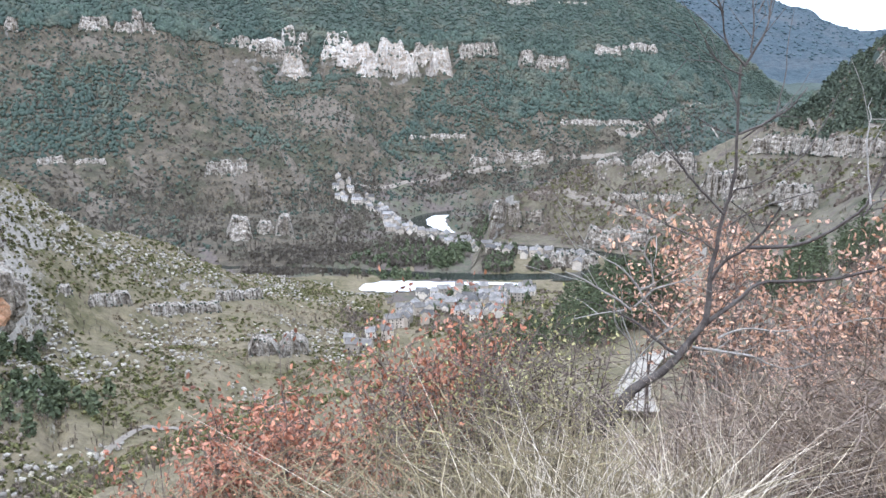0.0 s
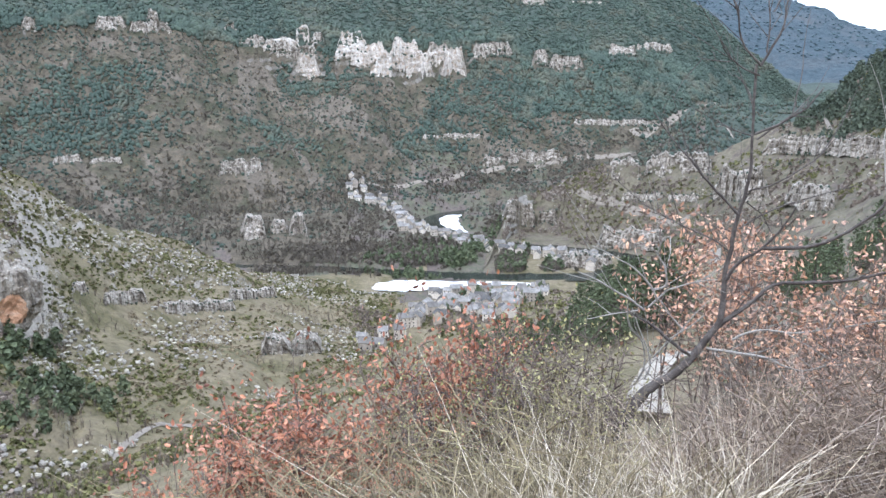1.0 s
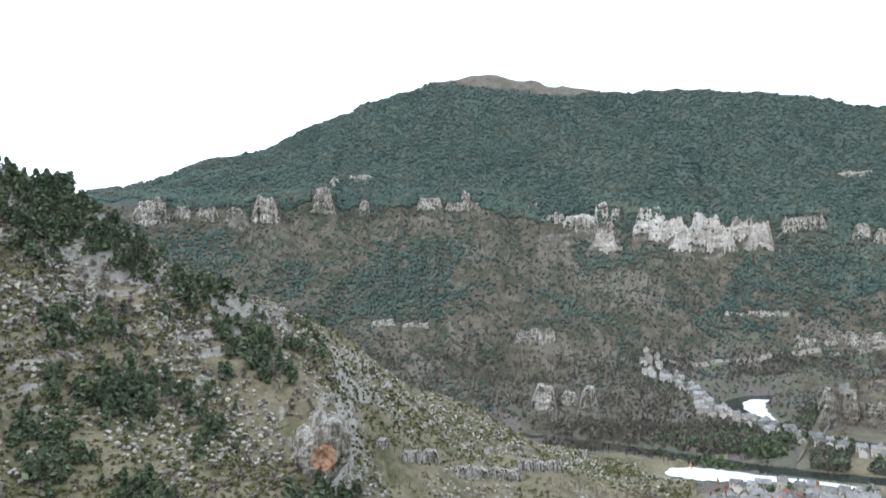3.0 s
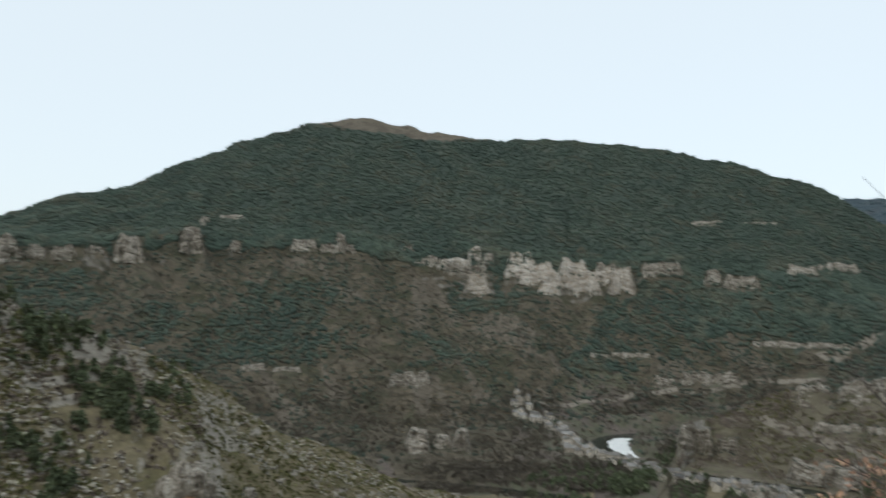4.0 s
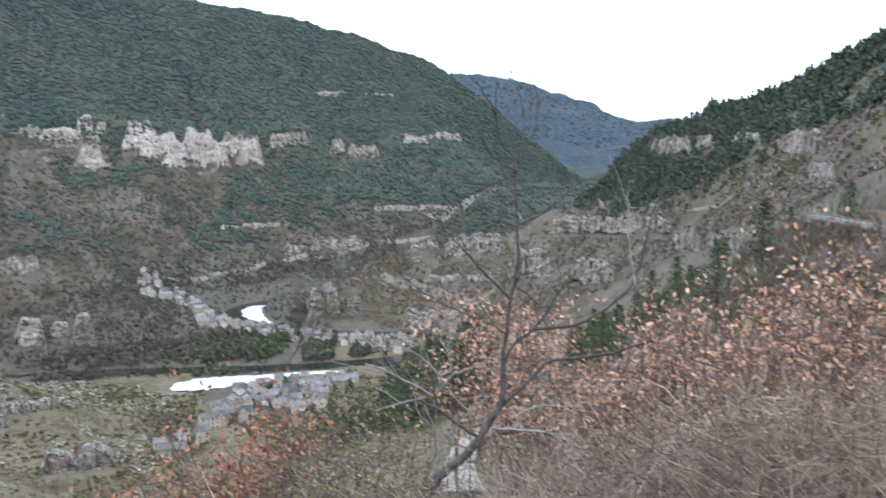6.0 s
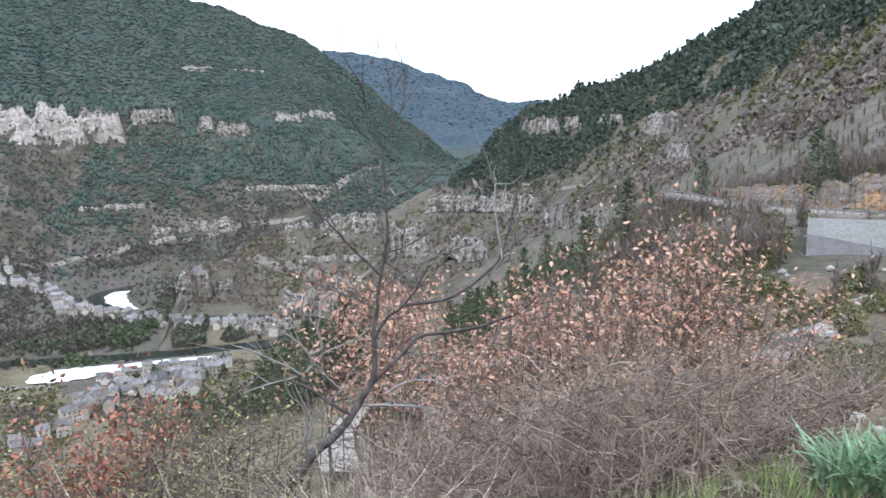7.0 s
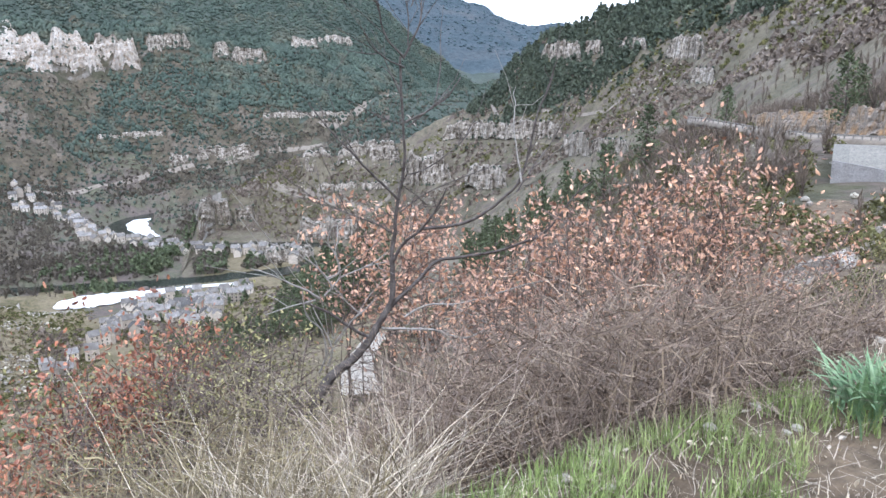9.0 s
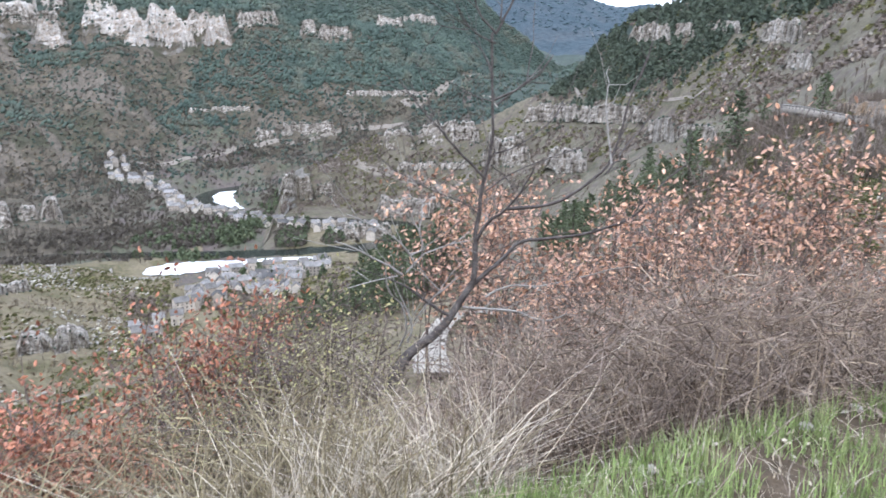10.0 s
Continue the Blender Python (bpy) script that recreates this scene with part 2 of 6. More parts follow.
CREST = line((-90, 420, 15.6), (-49.7, 480, 4.5), (-47.9, 475, 4.1), (-46.8, 470, 2.7), (-46, 470, 2.5), (-43.8, 470, 1.1), (-41.6, 475, -1.1), (-37.3, 485, -2.8), (-34.6, 505, -3.6), (-32.3, 530, -4.85), (-28.3, 580, -7.4), (-24.2, 630, -9.95), (-20, 680, -11.7), (-15.8, 730, -13.3), (-11.7, 770, -14.45), (-7.6, 790, -15.25), (-5.5, 780, -15.8), (0, 775, -15.75), (2.6, 900, -13.6), (3.6, 1090, -9.5), (6.4, 1130, -8.25), (8, 1130, -7.6), (11, 1120, -5.85), (13.7, 1110, -5.2), (18, 1100, -4.8), (20.5, 1080, -3.9), (23.2, 1100, -1.7), (24.8, 1120, -1.1), (26.7, 1060, 0.6), (28.3, 1020, 1.75), (30.2, 1000, 2.7), (32.4, 960, 3.4), (34.2, 940, 3.9), (36.6, 910, 4.55), (38.6, 880, 5.5), (40.5, 855, 6.45), (42.6, 820, 7.6), (56, 700, 13.2), (75, 600, 21), (170, 620, 20))
DIP = level((-90, 700, 260), (-60, 640, 170), (-40, 620, 100), (-28, 700, 40), (-20, 760, 10), (-10, 860, 4), (0, 880, 4), (3, 1000, 4), (4, 1190, 5), (11, 1220, 15), (20, 1260, 50), (26, 1350, 90), (34, 1250, 180), (45, 1100, 230), (60, 950, 300), (170, 800, 400))
FOOT = level((-90, 1100, 250), (-60, 1150, 60), (-43, 1150, 40), (-28, 1200, 20), (-15, 1230, 15), (-7.6, 1260, 25), (-3.9, 1300, 20), (3, 1390, 25), (10, 1450, 55), (15, 1600, 105), (19, 1750, 160), (23, 1900, 150), (30, 1900, 200), (60, 1700, 350), (170, 1300, 450))
CLIFF_FOOT = line((-90, 1600, 2.55), (-43, 1650, 1.65), (-35, 1650, 1.75), (-30.6, 1650, 2.35), (-21, 1650, 2.55), (-16, 1650, 1.55), (-11, 1640, -0.25), (-7.6, 1640, 0.65), (-3, 1640, -0.25), (0.3, 1650, -0.05), (3, 1660, 0.95), (7, 1690, 0.25), (13, 1750, 0.65), (17, 1850, -0.45), (20, 1950, -1.95), (24, 2050, -2.95), (60, 2000, 3.55), (170, 1600, 11.55))
CLIFF_TOP = line((-90, 1650, 3.55), (-43, 1690, 3.15), (-35, 1690, 3.45), (-30.6, 1690, 4.35), (-28, 1690, 3.55), (-21, 1690, 3.95), (-16, 1690, 2.55), (-11, 1685, 3.05), (-4.6, 1690, 2.35), (3, 1700, 2.05), (7, 1730, 1.25), (13, 1790, 1.45), (17, 1890, 0.25), (20, 1990, -1.55), (24, 2090, -2.75), (60, 2100, 4.05), (170, 1700, 12.55))
SUMMIT = line((-90, 2000, 3), (-50, 1950, 2.4), (-46.8, 1950, 3.24), (-43.2, 2000, 4.44), (-38, 2030, 6.64), (-35.6, 2060, 6.84), (-33, 2090, 7.94), (-30, 2100, 9.64), (-27.4, 2120, 10.64), (-22.8, 2130, 12.14), (-20, 2140, 12.49), (-16.5, 2140, 12.24), (-15.1, 2130, 11.64), (-10.1, 2130, 11.29), (-5.3, 2120, 11.09), (-1, 2120, 10.64), (2.3, 2120, 10.24), (3.9, 2120, 9.59), (7.9, 2120, 9.04), (10.2, 2120, 7.94), (12.4, 2130, 7.29), (13.9, 2130, 6.34), (17.1, 2120, 3.94), (20.4, 2090, 1.24), (22.8, 2090, -0.9), (24, 2150, -1.4), (60, 2200, 5), (170, 2000, 14))
BEHIND = level((-90, 2700, 250), (-45, 2600, 280), (-20, 2700, 500), (8, 2700, 400), (16, 2700, 250), (24, 2600, 190), (60, 2700, 300), (170, 2700, 500))
FAR_RIDGE = line((-90, 3600, 3.5), (-48, 3600, 3.6), (-44, 3600, 3.9), (-40, 3600, 4.0), (0, 3600, 4), (10, 3600, 5.4), (13.9, 3600, 6.2), (16, 3600, 6.3), (18.3, 3600, 5.95), (20.4, 3600, 5.25), (22.4, 3600, 4.6), (24.4, 3600, 3.9), (26.3, 3650, 2.95), (27.9, 3700, 2.7), (29.8, 3700, 2.75), (60, 3700, 2.4), (170, 3600, 6))
EDGE = level((-90, 4900, 330), (90, 4900, 330))
CENTRE = level((-90, 0.02, GROUND_Z), (90, 0.02, GROUND_Z))

LAYERS = [CENTRE, VERGE, BANK, SLOPE_1, SLOPE_2, FACE_1, FACE_2, FACE_3, FACE_4, CREST, DIP, FOOT, CLIFF_FOOT, CLIFF_TOP, SUMMIT, BEHIND, FAR_RIDGE, EDGE]
ROWS = [6, 14, 16, 16, 26, 44, 34, 26, 24, 8, 30, 74, 16, 60, 6, 26, 4]
AZ = np.concatenate([np.arange(-180, -58, 2.5), np.arange(-58, 62, 0.15), np.arange(62, 180.1, 2.5)])
AZ[-1] = 180.0


def soften(v, k):
    kern = np.ones(2 * k + 1) / (2 * k + 1)
    w = np.concatenate([v[-k - 1:-1], v, v[1:k + 1]])
    return np.convolve(w, kern, "valid")


LR, LZ = [], []
for i, lay in enumerate(LAYERS):
    r_, z_ = lay(AZ)
    k = 8 if i not in (9, 14, 16) else 3
    LR.append(soften(r_, k))
    LZ.append(soften(z_, k))
gr, gz, seg = [], [], []
for i, cnt in enumerate(ROWS):
    for j in range(cnt):
        f = j / cnt
        gr.append(LR[i] * (1 - f) + LR[i + 1] * f)
        gz.append(LZ[i] * (1 - f) + LZ[i + 1] * f)
        seg.append(i + f)
gr.append(LR[-1]); gz.append(LZ[-1]); seg.append(len(ROWS) + 0.0)
GR, GZ, SEG = np.array(gr), np.array(gz), np.array(seg)
GX, GY = GR * np.sin(np.radians(AZ)), GR * np.cos(np.radians(AZ))

# relief: broad swells, gullies that run down the mountain, terraces
sg = SEG[:, None]


def band(lo, hi, soft=0.6):
    return np.clip((sg - lo) / soft, 0, 1) * np.clip((hi - sg) / soft, 0, 1)


flat_floor = np.clip((GZ - 6) / 25, 0.06, 1)
amp = np.minimum(GR * 0.0065, 9.0) * np.clip((GR - 1.5) / 20, 0.12, 1)
GZ = GZ + amp * fbm(GX / (GR * 0.09 + 0.7), GY / (GR * 0.09 + 0.7), 2) * 0.25 * flat_floor * (GR < 60) + amp * fbm(GX / 70, GY / 70, 5) * flat_floor * (GR >= 60) * np.clip((GR - 60) / 60, 0, 1)
bearing = np.broadcast_to(AZ[None, :], GR.shape)
warp = fbm(GX / 260, GY / 260, 3)
gully = 1 - np.abs(value_noise(bearing / 3.2 + warp * 1.1 + 40, sg * 0.55 + 0 * bearing)) * 2
gully2 = 1 - np.abs(value_noise(bearing / 1.1 + warp * 1.6 + 90, sg * 0.8 + 0 * bearing)) * 2
hill = band(11.0, 12.9) * 1.0 + band(13.0, 13.95, 0.3) * 0.8
GZ = GZ - hill * (20 * np.maximum(gully, 0) + 8 * np.maximum(gully2, 0)) + hill * 7
spur_gully = 1 - np.abs(value_noise(bearing / 4.0 + warp * 0.8 + 11, sg * 0.9 + 0 * bearing)) * 2
GZ = GZ - band(4.5, 8.9) * 4.0 * np.maximum(spur_gully, 0)


def terrace(z, period, amount, wob):
    h = z / period + wob
    f = h - np.floor(h)
    s = np.clip((f - 0.55) / 0.35, 0, 1)
    return z + amount * period * (s - f)


GZ = GZ + (terrace(GZ, 17, 0.38, fbm(GX / 190, GY / 190, 3) * 0.8) - GZ) * band(11.0, 12.6) * np.clip(fbm(GX / 150 + 5, GY / 150, 2) + 0.7, 0, 1)
GZ = GZ + (terrace(GZ, 9, 0.33, fbm(GX / 150, GY / 150, 3) * 0.8) - GZ) * band(5.2, 8.8) * (1 - np.exp(-((bearing - 19.5) / 3.5) ** 2)) * np.clip(fbm(GX / 90 + 5, GY / 90, 2) + 0.6, 0, 1)

# the river: a meander by bearing and distance
RIVER = [(21, 1180), (14, 1190), (8, 1240), (4, 1280), (1.3, 1272), (-0.9, 1235), (-1.8, 1190), (-1.6, 1130), (0, 1062), (3.5, 1015), (7.4, 994), (10, 985), (12.8, 965), (13.5, 915), (11.5, 872), (7.3, 848), (2.3, 842), (-2, 852), (-6.4, 869), (-11.8, 895), (-20, 930), (-34, 980), (-48, 1000)]


def smooth_path(pts, n=8):
    p = np.array(pts, dtype=float)
    out = []
    for i in range(len(p) - 1):
        p0, p1, p2, p3 = p[max(i - 1, 0)], p[i], p[i + 1], p[min(i + 2, len(p) - 1)]
        for t in np.arange(n) / n:
            out.append(0.5 * (2 * p1 + (p2 - p0) * t + (2 * p0 - 5 * p1 + 4 * p2 - p3) * t * t + (3 * p1 - p0 - 3 * p2 + p3) * t**3))
    out.append(p[-1])
    return np.array(out)


river_xy = smooth_path([spot(a, r)[:2] for a, r in RIVER], 6)


def path_distance(x, y, path):
    d = np.full(x.shape, 1e9)
    for a, b in zip(path[:-1], path[1:]):
        ab = b - a
        t = np.clip(((x - a[0]) * ab[0] + (y - a[1]) * ab[1]) / (ab @ ab), 0, 1)
        d = np.minimum(d, np.hypot(x - a[0] - t * ab[0], y - a[1] - t * ab[1]))
    return d


rows_v = np.where((SEG > 5.8) & (SEG < 12.2))[0]
sub = slice(rows_v[0], rows_v[-1] + 1)
rd = path_distance(GX[sub], GY[sub], river_xy)
bed = np.clip((rd - 15) * 0.45, -3.0, 80) + 0.5 + np.maximum(rd - 45, 0) * 1.4
near_river = rd < 130
GZ[sub] = np.where(near_river, np.minimum(GZ[sub], bed + 0.5), GZ[sub])
BANKS = [
    ([(-6.25, 786), (-5.0, 796), (-2.9, 800), (0, 804), (3, 810), (6.7, 808)], (5, 34, 46, 40, 22, 13, 11, 7), 1.6, "bright white pebble bank at the river bend"),
    ([(0.7, 1224), (-0.4, 1208), (-0.45, 1150), (0.2, 1105), (0.8, 1086)], (4, 23, 30, 26, 13, 5), 1.3, "bright white pebble bank inside the river loop"),
    ([(9.4, 950), (10.5, 952), (11.4, 940)], (8, 18, 8), 1.3, "small bright pebble bank beside houses"),
]
for rows, widths, top, _ in BANKS:
    bd = path_distance(GX[sub], GY[sub], smooth_path([spot(a, r)[:2] for a, r in rows], 4))
    GZ[sub] = np.where(bd < max(widths) / 2 + 8, np.minimum(GZ[sub], top - 0.6 + np.maximum(bd - max(widths) / 2, 0) * 0.3), GZ[sub])
nv, nc = GR.shape


def ground(az, r):
    """Height of the land at a bearing and distance."""
    c = np.clip(np.searchsorted(AZ, az) - 1, 0, nc - 2)
    f = (az - AZ[c]) / (AZ[c + 1] - AZ[c])
    return (1 - f) * np.interp(r, GR[:, c], GZ[:, c]) + f * np.interp(r, GR[:, c + 1], GZ[:, c + 1])


def ground_xy(x, y):
    return ground(math.degrees(math.atan2(x, y)), math.hypot(x, y))


idx = np.arange(nv * (nc - 1)).reshape(nv, nc - 1)
right = np.roll(idx, -1, axis=1)
quads = np.stack([idx[:-1], idx[1:], right[1:], right[:-1]], -1).reshape(-1, 4)
jit = (fbm(GX / (GR * 0.05 + 1), GY / (GR * 0.05 + 1), 3) * 0.35)[:-1, :-1]
sj = SEG[:-1, None] + jit
az_f = AZ[None, :-1] + 9 * jit
mi = np.full(sj.shape, 1)
mi[(sj < 3.6)] = 0
right_side = (az_f > 3.2) & (sj > 6.5)
mi[right_side & (sj < 9.6)] = 2
mi[(az_f > 20) & (sj >= 3.6) & (sj < 9.6)] = 2
mi[(sj >= 9.6) & (sj < 11.2)] = 3
mi[(sj > 6.2) & (sj < 9.6) & (az_f > -6) & (az_f <= 3.2)] = 3
mi[((sj >= 11.0) | ((sj >= 10.3) & (az_f < -7))) & (sj < 12.75)] = 4
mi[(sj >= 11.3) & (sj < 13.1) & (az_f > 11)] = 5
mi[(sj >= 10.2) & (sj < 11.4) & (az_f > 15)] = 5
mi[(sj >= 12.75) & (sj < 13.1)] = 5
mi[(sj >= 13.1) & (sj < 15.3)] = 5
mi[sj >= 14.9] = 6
slant = (bearing + (sg - 11.5) * 11)[:-1, :-1]
streak = value_noise(slant / 1.7 + 5 * jit, sj * 2.2) + 1.6 * jit
mi[(streak > 0.8) & (sj > 11.05) & (sj < 12.45)] = 7
mi[(streak > 0.0) & (sj > 11.0) & (sj < 11.9) & (np.abs(slant + 8.0 - 6 * jit) < 2.2)] = 7
stony = np.interp(AZ, [-24, -22, -18.5, -15.5, -13, -9, -6], [12.6, 11.85, 11.5, 11.2, 11.05, 11.15, 12])[None, :-1]
mi[(sj > 13.5) & (sj < 14.5) & (np.degrees(np.arctan2(GZ - EYE_Z, GR))[:-1, :-1] + 0.5 * jit > stony) & (AZ[None, :-1] > -24) & (AZ[None, :-1] < -6)] = 7
mi[(sj > 8.75) & (sj < 9.4) & (az_f > 26)] = 5
land = new("ground", mesh_from("ground", np.stack([GX[:, :-1], GY[:, :-1], GZ[:, :-1]], -1).reshape(-1, 3), quads, (M_SOIL, M_SPUR, M_PROM, M_VALLEY, M_SLOPE, M_FOREST_HAZED, M_FAR_HAZE, M_SCREE), mi.ravel()))
tagged(land, "limestone valley with scrubby slopes, terraces and wooded mountain", "ground", kind="structure")


def ribbon(name, path, width, lift, mat, label, category, kind="structure", cross=5, follow=True, zfix=None, even=False):
    """A strip along a path on the land."""
    p = np.asarray(path)
    d = np.gradient(p, axis=0)
    nrm = np.stack([d[:, 1], -d[:, 0]], -1) / np.maximum(np.hypot(d[:, 0], d[:, 1]), 1e-6)[:, None]
    w = np.broadcast_to(np.asarray(width, dtype=float), (len(p),))
    vs, fs = [], []
    zs = None
    if even:
        zs = np.array([max(ground_xy(*(p[i] + nrm[i] * w[i] * k)) for k in (-0.5, -0.25, 0, 0.25, 0.5)) for i in range(len(p))])
        zs = np.array([zs[max(0, i - 4):i + 5].mean() for i in range(len(p))])
    for i in range(len(p)):
        zc = zfix if zfix is not None else zs[i] if even else ground_xy(*p[i])
        for j in range(cross):
            q = p[i] + nrm[i] * w[i] * (j / (cross - 1) - 0.5)
            z = zfix if zfix is not None else (ground_xy(*q) if follow else zc) + lift
            vs.append((q[0], q[1], z))
    for i in range(len(p) - 1):
        for j in range(cross - 1):
            a = i * cross + j
            fs.append((a, a + 1, a + cross + 1, a + cross))
    ob = new(name, mesh_from(name, vs, fs, (mat,)))
    return tagged(ob, label, category, kind=kind)


ribbon("river", river_xy, 40, 0, M_WATER, "dark calm river winding through the valley", "river", "structure", zfix=0.3)


def by_bearing(rows, n=8):
    return smooth_path([spot(a, r)[:2] for a, r in rows], n)


def bank(name, rows, widths, label, level_z=None):
    p = by_bearing(rows, 6)
    w = np.interp(np.linspace(0, 1, len(p)), np.linspace(0, 1, len(widths)), widths)
    w = w * (1 + 0.12 * np.sin(np.arange(len(p)) * 1.7))
    return ribbon(name, p, w, 0.7, M_SHOAL, label, "gravel bank", "", cross=9, zfix=level_z)


for rows, widths, top, words in BANKS:
    bank("gravel_bank", rows, widths, words, top)

# roads cut along the slopes
def land_r(az, el):
    """Distance at which a level of elevation first meets the land on a bearing."""
    c = int(np.clip(np.searchsorted(AZ, az), 0, nc - 1))
    e = np.degrees(np.arctan2(GZ[:, c] - EYE_Z, GR[:, c]))
    k = np.where((e >= el) & (GR[:, c] > 40))[0]
    return float(GR[k[0], c]) if len(k) else 1600.0


def by_sight(rows, n=8, k=5):
    """A path over the land by bearing and angle of elevation, its distances evened out."""
    q = smooth_path(rows, n)
    r = np.array([land_r(a, e) for a, e in q])
    r = np.array([np.median(r[max(0, i - k):i + k + 1]) for i in range(len(r))])
    r = np.array([np.mean(r[max(0, i - k):i + k + 1]) for i in range(len(r))])
    return np.array([spot(a, d)[:2] for (a, _), d in zip(q, r)])


ROADS = [
    ([(-7.9, -8.8), (-3.8, -7.95), (1.0, -7.1), (5.8, -6.6), (10.0, -5.9), (12.5, -5.1)], 8, M_TRACK),
    ([(12.5, -5.1), (14.2, -3.7), (16.3, -2.45), (18.5, -1.45)], 16, M_TRACK),
    ([(6.4, -8.4), (7.9, -8.2), (9.9, -8.6), (12.4, -9.45), (15.0, -10.0), (17.5, -10.7)], 8, M_TRACK),
    ([(18.0, -4.0), (22.4, -3.3), (27.0, -3.2), (31.0, -3.5), (36.0, -3.6)], 3.2, M_TRACK),
    ([(-30.5, -27.6), (-28.7, -27.1), (-25.9, -25.5), (-23.3, -24.15), (-20, -24.0), (-16.7, -24.1), (-12.9, -23.5), (-10.6, -23.4)], 2.8, M_TRACK),
]
for rows, w, mat in ROADS:
    ribbon("road", by_sight(rows), w, 0.55, mat, "pale narrow road cut along the slope", "road", cross=7)


# bare tan ribs and paths down the mountain
for rows, w in [
    ([(-16.8, -1.72), (-15.3, -2.39), (-13.1, -4.11)], 13),
    ([(-11.6, -5.21), (-10.7, -7.05), (-9.9, -8.89), (-9.4, -9.73)], 15),
    ([(-9.3, -2.65), (-7.1, -4.07), (-4.9, -5.19), (-3.5, -6.34), (-3.2, -7.16), (-3.9, -8.19)], 8),
    ([(-12.7, -4.2), (-10.9, -6.64), (-8.5, -8.32), (-7.3, -8.83)], 9),
    ([(-8.1, -9.35), (-7.7, -10.18), (-6.1, -11.25), (-4, -12.11)], 7),
    ([(-25.7, 1.35), (-27.2, -0.59), (-28.6, -2.34), (-29.4, -3.73)], 7),
    ([(-2.2, -0.69), (0.7, -2.29), (3.5, -2.89), (6.8, -3.28)], 8),
]:
    tagged(ribbon("scree", by_sight(rows, 8, 3), w * (0.8 + 0.5 * np.random.RandomState(w).rand(8 * (len(rows) - 1) + 1)), 0.4, M_SCREE, "bare tan scree rib on the lower mountain", "scree", "", cross=9), group="scree ribs")


# ---- cliffs: buttressed limestone faces set into the slopes ----
CLIFF_EDGE, CLIFF_FACES = [], []


def cliff(az0, az1, el0, el1, r=None, mat=None, label="pale limestone cliff face set in a wooded slope", rough=1.0, seed=0, taper=0.5, push=0.0):
    """A face from one bearing to another, between two angles of elevation, standing on the land at distance r."""
    width = math.radians(az1 - az0) * r
    CLIFF_FACES.append((az0, az1, el0 - 0.15, el0 + 0.85 * (el1 - el0), r))
    hgt = r * (math.tan(math.radians(el1)) - math.tan(math.radians(el0)))
    nu, nvv = int(np.clip(width / (r * 0.0011), 12, 90)), int(np.clip(hgt / (r * 0.0011), 8, 44))
    u, v = np.meshgrid(np.linspace(0, 1, nu), np.linspace(0, 1, nvv))
    s = seed * 13.7
    low = np.round(2.2 * value_noise(u * width / (hgt * 0.8) + s, u * 0 + s)) / 2.2
    mid = np.round(2.0 * value_noise(u * width / (hgt * 0.3) + s, u * 0 + 3)) / 2.0
    tiny = value_noise(u * width / (hgt * 0.07) + s, u * 0 + 9)
    top = 0.86 + 0.13 * low + 0.12 * mid + 0.04 * tiny
    bot = 0.02 + 0.12 * value_noise(u * width / (hgt * 0.6) + s + 50, u * 0) + 0.09 * value_noise(u * width / (hgt * 0.17) + s + 20, u * 0)
    edge = np.clip(np.minimum(u, 1 - u) * width / (0.24 * min(hgt, width)) - 0.05 + 0.12 * tiny, 0, 1) ** taper
    top = bot + (np.clip(top, 0.25, 1.15) - bot) * (0.12 + 0.88 * edge)
    h = (bot + (top - bot) * v) * hgt
    butt = value_noise(u * width / (hgt * 0.30) + s, v * 0.8 + s)
    crack = np.abs(value_noise(u * width / (hgt * 0.15) + s, v * 0.5 + 7))
    fine = fbm(u * width / (hgt * 0.10) + s, v * hgt / (hgt * 0.14), 3)
    ledge = value_noise(u * 2.0 + s, v * 7 + s)
    # beds of rock: each one stands out over a worn, recessed joint
    bed = np.mod(h / hgt * 4.5 + 0.8 * value_noise(u * width / hgt * 0.8 + s, u * 0 + 5) + 0.25 * fine, 1.0)
    joint = np.clip(1 - np.abs(bed - 0.12) / 0.14, 0, 1) * (0.4 + 0.6 * value_noise(u * width / (hgt * 0.5) + s, v * 3) ** 2)
    # the foot stands on the land, the face leans back towards the slope behind it
    azs = az0 + (az1 - az0) * u[0]
    foot = np.array([land_r(a_, el0 + 0.04 * (el1 - el0)) for a_ in azs])
    head = np.array([land_r(a_, el0 + 0.80 * (el1 - el0)) for a_ in azs])
    kk = max(3, nu // 5) | 1
    pad = kk // 2
    foot = np.array([np.percentile(foot[max(0, i_ - pad):i_ + pad + 1], 40) for i_ in range(nu)])
    head = np.maximum(np.array([np.percentile(head[max(0, i_ - pad):i_ + pad + 1], 40) for i_ in range(nu)]), foot + 0.1 * hgt)
    head = np.minimum(head, foot + 1.1 * hgt)
    frac = h / hgt
    rr = foot[None, :] + (head - foot)[None, :] * np.clip(frac, 0, 1.2) * 0.62 - 0.03 * hgt - push
    rr = rr + (0.13 * butt + 0.24 * crack + 0.05 * fine + 0.06 * ledge + 0.12 * joint - 0.05 * bed - 0.08) * hgt * rough
    a = np.radians(az0 + (az1 - az0) * u)
    z0 = EYE_Z + r * math.tan(math.radians(el0))
    h = (EYE_Z + rr * math.tan(math.radians(el0)) - z0) + h
    r_back = (head + 0.5 * hgt)[None, :] + 0 * u[:2]
    front = np.stack([rr * np.sin(a), rr * np.cos(a), z0 + h], -1)
    back = np.stack([r_back * np.sin(a[[-1, 0]]), r_back * np.cos(a[[-1, 0]]), z0 + h[[-1, 0]] - np.array([[0.05], [0.3]]) * hgt], -1)
    grid = np.concatenate([back[1:], front, back[:1]], 0)
